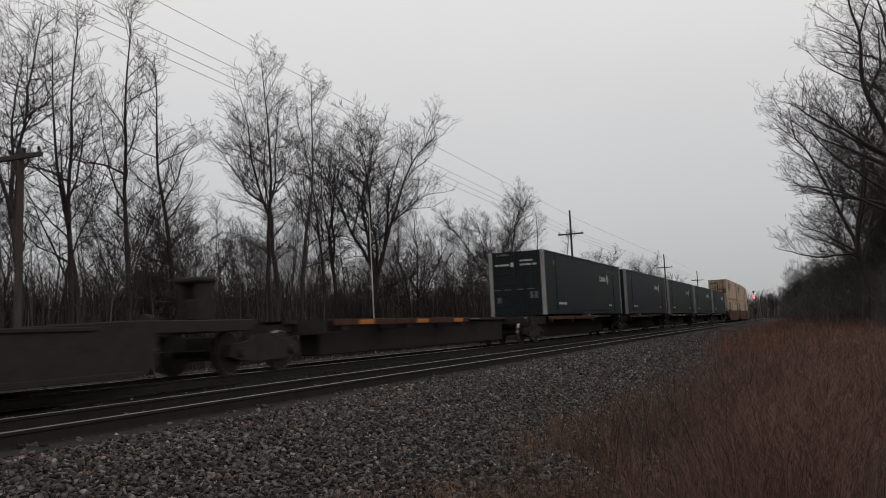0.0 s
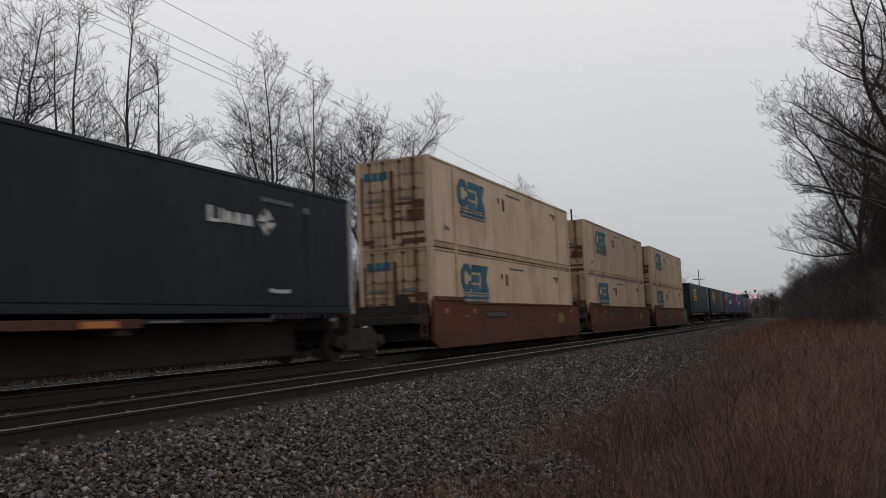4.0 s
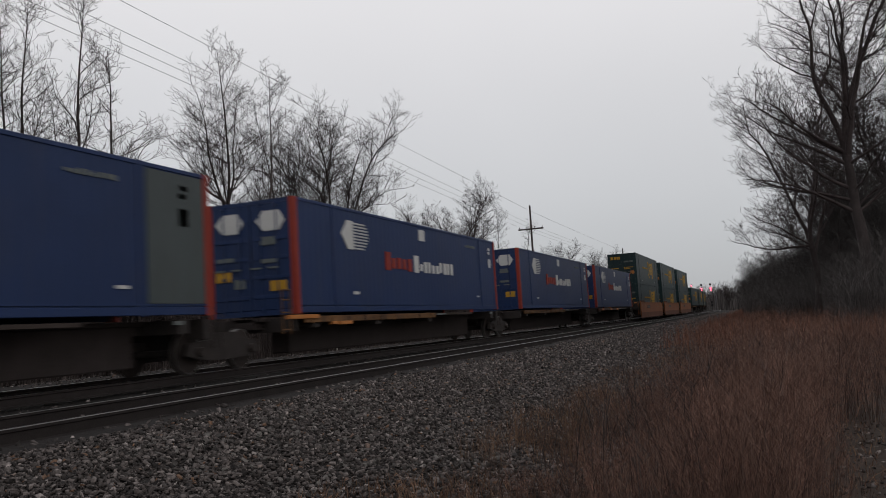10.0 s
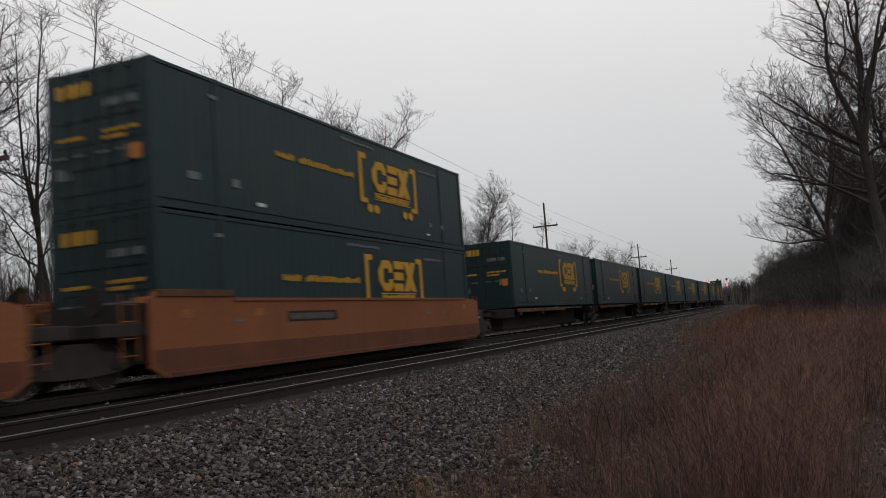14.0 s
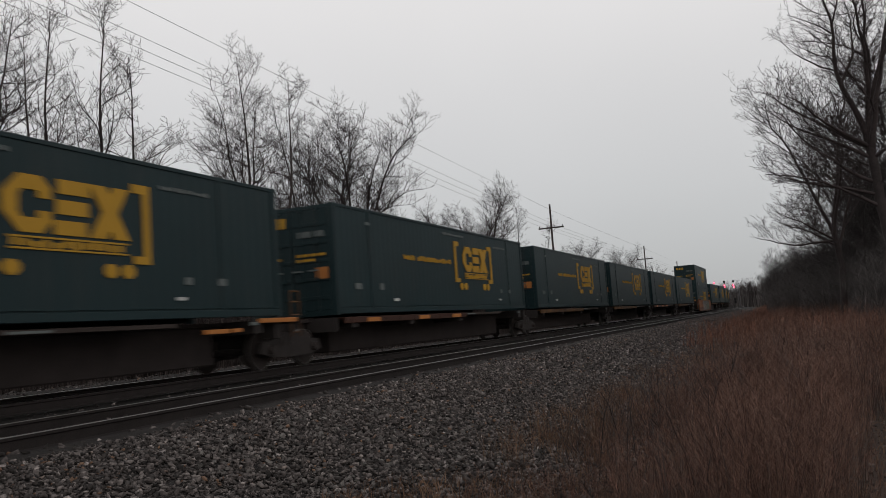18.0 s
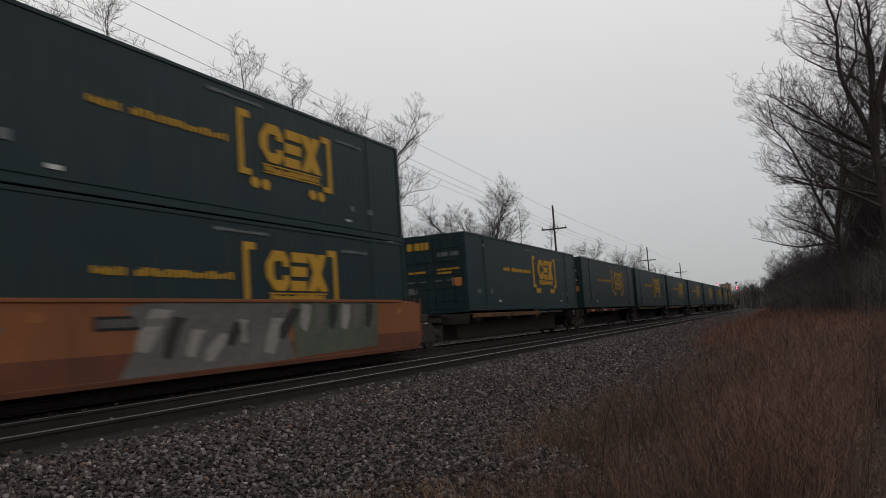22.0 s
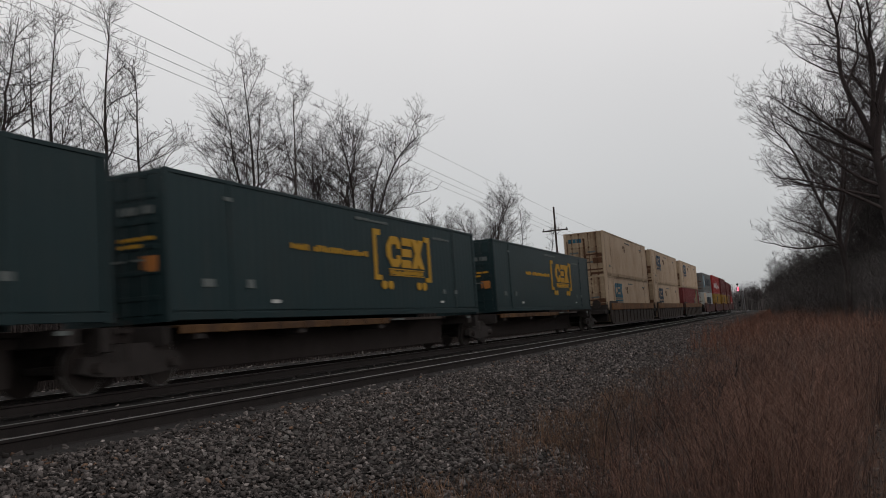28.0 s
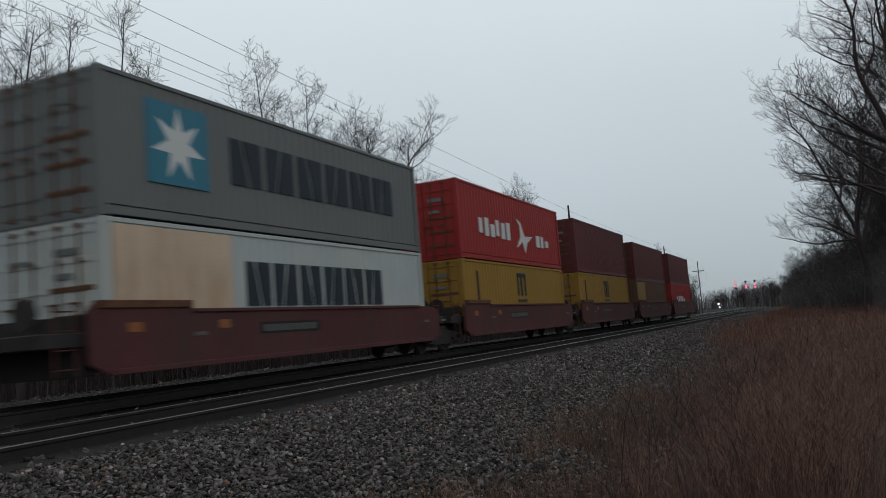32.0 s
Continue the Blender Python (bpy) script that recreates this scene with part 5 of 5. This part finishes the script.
def island_mat(name, stops, rough=0.9, bump=0.0, large=0.0):
    """Colour that differs from piece to piece."""
    m = bpy.data.materials.new(name)
    m.use_nodes = True
    n, l = m.node_tree.nodes, m.node_tree.links
    b = n["Principled BSDF"]
    b.inputs["Roughness"].default_value = rough
    b.inputs["Specular IOR Level"].default_value = 0.25
    geo, ramp = n.new("ShaderNodeNewGeometry"), n.new("ShaderNodeValToRGB")
    els = ramp.color_ramp.elements
    while len(els) < len(stops):
        els.new(0.5)
    for e, (pos, c) in zip(els, stops):
        e.position, e.color = pos, (*c, 1)
    l.new(geo.outputs["Random Per Island"], ramp.inputs[0])
    co, tex, mul, rr = n.new("ShaderNodeTexCoord"), n.new("ShaderNodeTexNoise"), n.new("ShaderNodeMix"), n.new("ShaderNodeMapRange")
    tex.inputs["Scale"].default_value, tex.inputs["Detail"].default_value = (large if large else 30), 4
    rr.inputs["From Min"].default_value, rr.inputs["From Max"].default_value = 0.3, 0.7
    rr.inputs["To Min"].default_value, rr.inputs["To Max"].default_value = 0.6, 1.4
    mul.data_type, mul.blend_type = "RGBA", "MULTIPLY"
    mul.inputs[0].default_value = 1
    l.new(co.outputs["Object"], tex.inputs["Vector"])
    l.new(tex.outputs[0], rr.inputs["Value"])
    l.new(ramp.outputs[0], mul.inputs[6])
    l.new(rr.outputs[0], mul.inputs[7])
    l.new(mul.outputs[2], b.inputs["Base Color"])
    return m


M_BRUSH = island_mat("red_brown_stems", ((0.0, (0.04, 0.022, 0.017)), (0.5, (0.138, 0.072, 0.053)), (0.9, (0.205, 0.115, 0.085)), (1.0, (0.27, 0.175, 0.13))), large=0.7)
M_BRUSHRED = island_mat("rusty_red_stems", ((0.0, (0.07, 0.034, 0.024)), (0.5, (0.165, 0.075, 0.05)), (1.0, (0.27, 0.135, 0.09))), large=0.25)
M_BRUSHSTEM = island_mat("dark_brush_stems", ((0.0, (0.025, 0.017, 0.015)), (0.8, (0.06, 0.038, 0.033)), (1.0, (0.2, 0.14, 0.11))), large=0.7)
# grey bark of thicket and far woods, its colour lightened to include haze
M_HAZESTEM = island_mat("hazed_grey_stems", ((0.0, (0.036, 0.032, 0.032)), (0.6, (0.078, 0.07, 0.068)), (1.0, (0.13, 0.117, 0.112))), large=0.3)
M_STRAW = island_mat("dead_grass", ((0.0, (0.045, 0.027, 0.02)), (0.7, (0.12, 0.07, 0.046)), (1.0, (0.21, 0.135, 0.085))), large=1.2)
M_UNDERBRUSH = island_mat("undergrowth_stems", ((0.0, (0.024, 0.0185, 0.0175)), (0.7, (0.05, 0.039, 0.036)), (1.0, (0.1, 0.08, 0.073))), large=0.4)


def field_edge(s):
    return -2.5 + 0.35 * math.sin(s * 0.9) + 0.25 * math.sin(s * 2.3 + 1)


def near_clump(r):
    s, lat = r.uniform(5.6, 13.5), r.uniform(-2.7, 0.75)
    fade = min(1.0, max(0.0, (lat - field_edge(s)) / 2.3)) ** 1.5 * min(1.0, max(0.0, (0.5 + 0.12 * max(0.0, s - 8.5) - lat) / 0.5))
    clump = 0.55 + 0.45 * math.sin(lat * 3.1 + 1.3 * math.sin(s * 1.7)) * math.sin(s * 1.9 + lat)
    return (s, lat, -0.9, 0.35 + 0.65 * fade * (0.7 + 0.3 * clump)) if r.random() < (fade + 0.04) * clump else None


def field(r):
    s = 12.5 + 78 * r.random() ** 1.7
    lat = r.uniform(-3.4, 3.2 + s * 0.16)
    fade = min(1.0, max(0.0, (lat - field_edge(s)) / 2.2)) ** 1.3
    fade *= min(1.0, max(0.0, (0.6 + 0.45 * (s - 10.5) - lat) / 1.2))
    clump = 0.62 + 0.38 * math.sin(lat * 2.3 + 1.7 * math.sin(s * 0.8)) * math.sin(s * 1.1 + 0.7 * lat)
    return (s, lat, -0.9, (0.45 + 0.55 * fade) * (0.72 + 0.35 * clump) + min(0.3, s * 0.005)) if r.random() < (fade + 0.05) * clump else None


def far_field(r):
    s = 30 + 150 * r.random() ** 1.3
    lat = r.uniform(-3.6, 5 + s * 0.05 if s < 90 else 1)
    return (s, lat, -0.9, 1.0) if lat > -4 + 0.6 * math.sin(s) else None


stalks("brush", M_BRUSH, 8000, near_clump, lambda r: r.uniform(0.5, 1.2), 0.0021, 30, 31, 0.13, fuzz=0.14, flare=0.8, clump=9, gather=0.1, stem=M_BRUSHSTEM, label="reddish-brown leafless brush beside the ballast", category="brush")
stalks("brush_field", M_BRUSH, 27000, field, lambda r: r.uniform(0.5, 1.2), 0.0036, 15, 32, 0.14, fuzz=0.11, flare=0.9, clump=10, gather=0.18, stem=M_BRUSHSTEM, label="field of reddish-brown dry brush beside the track", category="brush")
stalks("far_brush", M_BRUSHRED, 10000, far_field, lambda r: r.uniform(0.6, 1.2), 0.009, 9, 33, label="distant reddish-brown brush along the track", category="brush")


def grass_spot(r):
    s, lat = 5.5 + 34 * r.random() ** 1.8, r.uniform(-4.0, 4.5)
    d = abs(lat - field_edge(s))
    return (s, lat, max(bed_height(lat), -0.9) - 0.02, 0.55 + 0.8 * r.random() * max(0.0, 1 - d)) if (d < 1.15 * (0.6 + 0.4 * math.sin(s * 1.3)) or lat > -2.0 and r.random() < 0.55) and bed_height(lat) < -0.58 else None


def tuft_spot(r):
    s, lat = r.uniform(8.0, 15.5), r.uniform(-3.2, -2.0)
    return (s, lat, -0.9, 1.0) if math.sin(s * 2.1) * math.sin(lat * 3.0 + s) > -0.2 else None


stalks("dead_grass", M_STRAW, 32000, grass_spot, lambda r: r.uniform(0.08, 0.3), 0.0055, 2, 34, 0.45, "short straw-coloured dead grass at the foot of the ballast", "grass")
stalks("grass_tufts", M_STRAW, 1800, tuft_spot, lambda r: r.uniform(0.2, 0.6), 0.0024, 5, 46, 0.2, "orange-brown tufts of dead grass beside the stones", "grass", fuzz=0.16, clump=20, gather=0.06)


def wood_floor(r):
    s = 2 + 170 * r.random()
    return (s, r.uniform(-34, -22.5), -0.9, 1.0)


stalks("underbrush", M_UNDERBRUSH, 26000, wood_floor, lambda r: r.uniform(0.7, 2.6), 0.011, 5, 35, 0.2, "tangled brown underbrush at the edge of the woods", "brush")


def woods(r):
    s = 240 * r.random() ** 1.7 - 2
    return (s, r.uniform(-60, -23.5), -0.9, 1.0)


def deep_woods(r):
    return (r.uniform(-30, 380), r.uniform(-120, -55), -0.9, 1.0)


stalks("saplings", M_UNDERBRUSH, 33000, woods, lambda r: r.uniform(1.6, 6.0), 0.03, 12, 37, 0.06, "thin bare saplings crowding the woods", "sapling")
stalks("deep_woods", M_UNDERBRUSH, 16000, deep_woods, lambda r: r.uniform(3, 9), 0.11, 10, 38, 0.05, "distant bare stems deep in the woods", "sapling")


def far_woods(r):
    s = r.uniform(185, 560)
    lat = r.uniform(-130, -24) if r.random() < 0.6 else r.uniform(2, 50)
    return (s, lat, -0.9, 1.0)


stalks("far_woods", M_HAZESTEM, 9000, far_woods, lambda r: r.uniform(4, 12), 0.13, 9, 40, 0.06, "distant bare woods along the curve, greyed for haze", "woods")


def thicket(r):
    s = 37 + 137 * r.random() ** 1.25
    edge = 3.0 if s < 56 else (1.2 if s < 85 else -1.8)
    deep = 10 * r.random()
    return (s, edge + deep, -0.9, 0.55 + 0.075 * deep)


stalks("thicket", M_HAZESTEM, 20000, thicket, lambda r: r.uniform(1.6, 6.4), 0.012, 16, 36, 0.2, fuzz=0.26, flare=0.9, label="dense dark thicket at the foot of the trees", category="brush")

def weed_spot(r):
    s = r.uniform(5.6, 16)
    return (s, r.uniform(-2.6, 0.1 + 0.1 * (s - 8)), -0.9, 1.0)


stalks("weed_stalks", M_UNDERBRUSH, 170, weed_spot, lambda r: r.uniform(0.7, 1.3), 0.005, 16, 39, 0.3, "dark leaning weed stalks at the edge of the ballast", "weed")

# ---- ballast stones ----
CHIP = np.array([(x, y, z) for x in (-1, 1) for y in (-1, 1) for z in (-1, 1)], float) * 0.85
CHIP_F = np.array([(0, 1, 3), (0, 3, 2), (4, 6, 7), (4, 7, 5), (0, 4, 5), (0, 5, 1), (2, 3, 7), (2, 7, 6), (0, 2, 6), (0, 6, 4), (1, 5, 7), (1, 7, 3)])
M_STONE = island_mat("crushed_stone", ((0.0, (0.015, 0.0128, 0.012)), (0.35, (0.043, 0.0365, 0.034)), (0.72, (0.086, 0.073, 0.069)), (0.93, (0.155, 0.134, 0.126)), (0.97, (0.26, 0.228, 0.215)), (0.98, (0.1, 0.06, 0.042)), (1.0, (0.15, 0.088, 0.055))), 0.85)


def scatter(name, n, spot, size, seed, label):
    r = np.random.default_rng(seed)
    pts = np.array([spot(r) for _ in range(n)])
    sizes = size(r, n)
    v = CHIP[None] * (0.25 + 0.95 * r.random((n, 8, 3))) * sizes[:, None, None]
    v = v * np.stack([0.85 + 0.75 * r.random(n), 0.7 + 0.5 * r.random(n), 0.34 + 0.34 * r.random(n)], -1)[:, None, :]
    a = r.random(n) * 6.283
    b = r.normal(0, 0.7, n)
    x, y, z = v[..., 0], v[..., 1], v[..., 2]
    x, z = x * np.cos(b)[:, None] - z * np.sin(b)[:, None], x * np.sin(b)[:, None] + z * np.cos(b)[:, None]
    x, y = x * np.cos(a)[:, None] - y * np.sin(a)[:, None], x * np.sin(a)[:, None] + y * np.cos(a)[:, None]
    v = np.stack([x, y, z], -1) + pts[:, None, :]
    f = (CHIP_F[None] + 8 * np.arange(n)[:, None, None]).reshape(-1, 3)
    me = bpy.data.meshes.new(name)
    me.vertices.add(n * 8)
    me.vertices.foreach_set("co", v.ravel())
    me.loops.add(f.size)
    me.loops.foreach_set("vertex_index", f.ravel())
    me.polygons.add(len(f))
    me.polygons.foreach_set("loop_start", np.arange(0, f.size, 3))
    me.update(calc_edges=True)
    me.materials.append(M_STONE)
    ob = new(name, me)
    ob.parent = bed
    return tagged(ob, label, kind="stuff")


def near_bed(r):
    s, lat = 4.2 + 14 * r.random() ** 1.2, r.uniform(-6.62, -1.7)
    return (lat, s, max(bed_height(lat), -0.9) + r.uniform(-0.02, 0.03))


def far_bed(r):
    s, lat = 17 + 38 * r.random() ** 1.3, r.uniform(-6.6, -2.6)
    return (lat, s, bed_height(lat) + r.uniform(-0.02, 0.03))


def path_bed(r):
    s, lat = 5.4 + 7 * r.random(), r.uniform(-2.6, 2.4)
    return (lat, s, -0.9 + r.uniform(-0.02, 0.02))


def between_bed(r):
    s, lat = 2 + 70 * r.random() ** 1.3, r.uniform(-19.4, -6.8)
    return (lat, s, -0.205 + r.uniform(-0.02, 0.02))


scatter("ballast_stones", 72000, near_bed, lambda r, n: 0.012 + 0.024 * r.random(n) ** 1.4, 41, "loose grey crushed stones")
scatter("ballast_stones", 26000, far_bed, lambda r, n: r.uniform(0.02, 0.044, n), 42, "loose grey crushed stones")
def distant_bed(r):
    s, lat = 50 + 85 * r.random() ** 1.2, r.uniform(-6.6, -2.9)
    return (lat, s, bed_height(lat) + r.uniform(-0.02, 0.03))


scatter("ballast_stones", 13000, distant_bed, lambda r, n: r.uniform(0.04, 0.075, n), 45, "loose grey crushed stones")
scatter("path_stones", 2600, path_bed, lambda r, n: r.uniform(0.012, 0.032, n), 43, "scattered stones among grass")
scatter("track_stones", 16000, between_bed, lambda r, n: r.uniform(0.03, 0.05, n), 44, "stones between the rails")

# ---- pole lines, wires and signals ----
def utility_pole(label, s, lat, height, arm_z, arm_w, turn=0.0, thick=0.13, z=-0.9, material=None):
    root = thing("utility_pole", label, "utility pole", "poles along the line", Matrix.Translation(along(s, lat, z)) @ pose(0, 0, 0, 0, turn, heading(s)))
    bm = bmesh.new()
    rod(bm, (0, 0, -0.3), (0, 0, height), thick, thick * 0.7, 10)
    part("pole", bm, material or M_POLE, root)
    if arm_w:
        bm = bmesh.new()
        box(bm, -arm_w / 2, arm_w / 2, -0.18, -0.07, arm_z - 0.07, arm_z + 0.07, 0.01)
        arm = part("crossarm", bm, M_POLE, root)
        for i in range(4):
            x = -arm_w / 2 + 0.12 + i * (arm_w - 0.24) / 3
            bm = bmesh.new()
            rod(bm, (x, -0.125, arm_z + 0.07), (x, -0.125, arm_z + 0.15), 0.02, sides=6)
            rod(bm, (x, -0.125, arm_z + 0.13), (x, -0.125, arm_z + 0.24), 0.05, 0.035, 8)
            part("insulator", bm, M_BLACK, arm, "dark glass insulator")
        bm = bmesh.new()
        for x in (-0.5, 0.5):
            rod(bm, (x, -0.1, arm_z - 0.05), (0, -0.05, arm_z - 0.55), 0.02, sides=6)
        part("brace", bm, M_POLE, root)
    return root


POLE_LAT = -21.0
utility_pole("tall weathered wooden utility pole with crossarm", 80, POLE_LAT, 13.0, 10.6, 2.6)
utility_pole("tall weathered wooden utility pole with crossarm", 139, POLE_LAT, 12.4, 10.2, 2.6)
utility_pole("tall weathered wooden utility pole with crossarm", 196, POLE_LAT, 12.4, 10.2, 2.6)
utility_pole("tall weathered wooden utility pole with crossarm", -30, POLE_LAT, 16.6, 14.7, 2.6)
utility_pole("old dark wooden pole with broken crossarm among trees", 16.8, POLE_LAT, 7.6, 7.3, 2.0, 1.5, 0.13)
utility_pole("thin pale pole standing before the woods", 38.4, POLE_LAT, 8.4, 7.0, 0.0, -0.5, 0.045, material=M_PALE)
utility_pole("short pale leaning post beside the brush", 50, 4.8, 2.9, 2.5, 0.0, 3, 0.035, material=M_PALE)

# wires sagging slightly from pole to pole; the line climbs towards the camera
for dx, top in ((0.1, (15.2, 11.5, 11.0)), (0.4, (14.1, 9.95, 9.55)), (-0.35, (14.0, 9.95, 9.55)), (-1.15, (14.0, 9.95, 9.55))):
    supports = ((-30, top[0]), (80, top[1]), (139, top[2]), (196, top[2]), (300, top[2]))
    for (a, za), (b, zb) in zip(supports, supports[1:]):
        pts = []
        for i in range(25):
            f = i / 24
            pts.append(along(a + (b - a) * f, POLE_LAT + dx, za + (zb - za) * f - 4 * f * (1 - f) * (b - a) * 0.0012))
        wire = tubes("overhead_wire", [(pts, [0.0095] * 25)], M_WIRE, None, lambda q: 4)
        tagged(wire, "thin dark overhead wire strung between poles", "wire", "overhead wires")

# cantilever signal bridge on the curve, red aspects lit
GANTRY = thing("signal_bridge", "grey steel cantilever railway signal bridge with red lights", "signal", m=Matrix.Translation(along(330, 0.0, -0.8)) @ pose(0, 0, 0, 0, 0, heading(330)))
bm = bmesh.new()
for x in (-0.25, 0.25):
    for y in (-0.25, 0.25):
        rod(bm, (x, y, 0), (x, y, 7.1), 0.07, sides=6)
part("mast", bm, M_STEEL, GANTRY)
bm = bmesh.new()
for z in (6.3, 7.0):
    for y in (-0.3, 0.3):
        rod(bm, (0.4, y, z), (-9.3, y, z), 0.06, sides=6)
for i in range(10):
    rod(bm, (0.4 - i, -0.3, 6.3), (-0.6 - i, -0.3, 7.0), 0.035, sides=4)
part("boom", bm, M_STEEL, GANTRY)
for x in (-8.6, -5.0, -1.7):
    bm = bmesh.new()
    rod(bm, (x, -0.4, 6.3), (x, -0.4, 10.7), 0.07, sides=6)
    post = part("signal_post", bm, M_STEEL, GANTRY)
    for z, lit in ((10.2, x < -8), (8.8, True), (8.0, x > -8)):
        bm = bmesh.new()
        rod(bm, (x, -0.5, z), (x, -0.62, z), 0.42, sides=16)
        part("backplate", bm, M_BLACK, post)
        bm = bmesh.new()
        rod(bm, (x, -0.62, z), (x, -0.7, z), 0.26 if lit else 0.16, sides=12)
        part("lens", bm, M_RED if lit else M_BLACK, post, "red signal lens")
LOWMAST = thing("signal_mast", "dark low signal mast beside the track", "signal", m=Matrix.Translation(along(300, -7.6 + 3.0, -0.8)))
bm = bmesh.new()
rod(bm, (0, 0, 0), (0, 0, 3.6), 0.08, sides=6)
part("post", bm, M_BLACK, LOWMAST)
for z in (2.2, 3.2):
    bm = bmesh.new()
    rod(bm, (0, -0.1, z), (0, -0.2, z), 0.42, sides=14)
    part("signal_head", bm, M_BLACK, LOWMAST)
for s, lat, z in ((240, -18.5, 1.6), (300, -17.0, 0.6)):
    LAMP = thing("trackside_lamp", "small bright white lamp on a post beside the track", "lamp", m=Matrix.Translation(along(s, lat, -0.9)))
    bm = bmesh.new()
    rod(bm, (0, 0, 0), (0, 0, z + 0.8), 0.06, sides=6)
    part("post", bm, M_STEEL, LAMP)
    bm = bmesh.new()
    rod(bm, (0, -0.1, z + 0.9), (0, -0.2, z + 0.9), 0.2, sides=10)
    part("bulb", bm, M_LAMP, LAMP)

# sleepers under both tracks, just showing above the stones
for centre, lift in ((NEAR_TRACK, -0.03), (TRAIN_TRACK, TRAIN_Z)):
    verts, faces = [], []
    for i in range(420):
        s = -20 + i * 0.5
        k = len(verts)
        for y in (s - 0.11, s + 0.11):
            for x, z in ((-1.28, -0.34), (-1.28, -0.245), (1.28, -0.245), (1.28, -0.34)):
                verts.append(along(y, centre + x, z + lift))
        faces += [(k, k + 1, k + 2, k + 3), (k + 7, k + 6, k + 5, k + 4), (k + 1, k + 5, k + 6, k + 2), (k, k + 4, k + 5, k + 1), (k + 2, k + 6, k + 7, k + 3)]
    tagged(raw("sleepers", verts, faces, M_TIE), "dark wooden sleepers half buried in stone", "sleeper", kind="stuff")

# single stones near the camera, each its own piece
stone_meshes = []
for k in range(8):
    r = np.random.default_rng(60 + k)
    v = CHIP * (0.45 + 0.7 * r.random((8, 3))) * np.array([1.0, 0.8, 0.62])
    me = bpy.data.meshes.new("stone")
    me.from_pydata([tuple(p) for p in v], [], [tuple(int(i) for i in f) for f in CHIP_F])
    me.materials.append(M_STONE_ONE)
    stone_meshes.append(me)
for i in range(300):
    lat, s = rng.uniform(-6.0, -2.8), rng.uniform(6.0, 10.5)
    ob = new("stone", stone_meshes[i % 8])
    ob.parent = bed
    ob.matrix_basis = Matrix.Translation((lat, s, bed_height(lat) + 0.03)) @ pose(0, 0, 0, rng.uniform(-40, 40), rng.uniform(-40, 40), rng.uniform(0, 360)) @ Matrix.Scale(rng.uniform(0.022, 0.04), 4)


# ---- what moves: the train, at 26 m/s towards and past the camera ----
SPEED = 26.0


def motions():
    for ob, s0, z in TRAIN:
        steps = range(0, 33) if s0 > BEND else (0, 16, 32)
        rows = []
        for t in steps:
            s = s0 - SPEED * t
            rows.append((float(t), Matrix.Translation(along(s, TRAIN_TRACK, TRAIN_Z + z)) @ pose(0, 0, 0, 0, 0, heading(s))))
        walk(ob, rows)


motions()
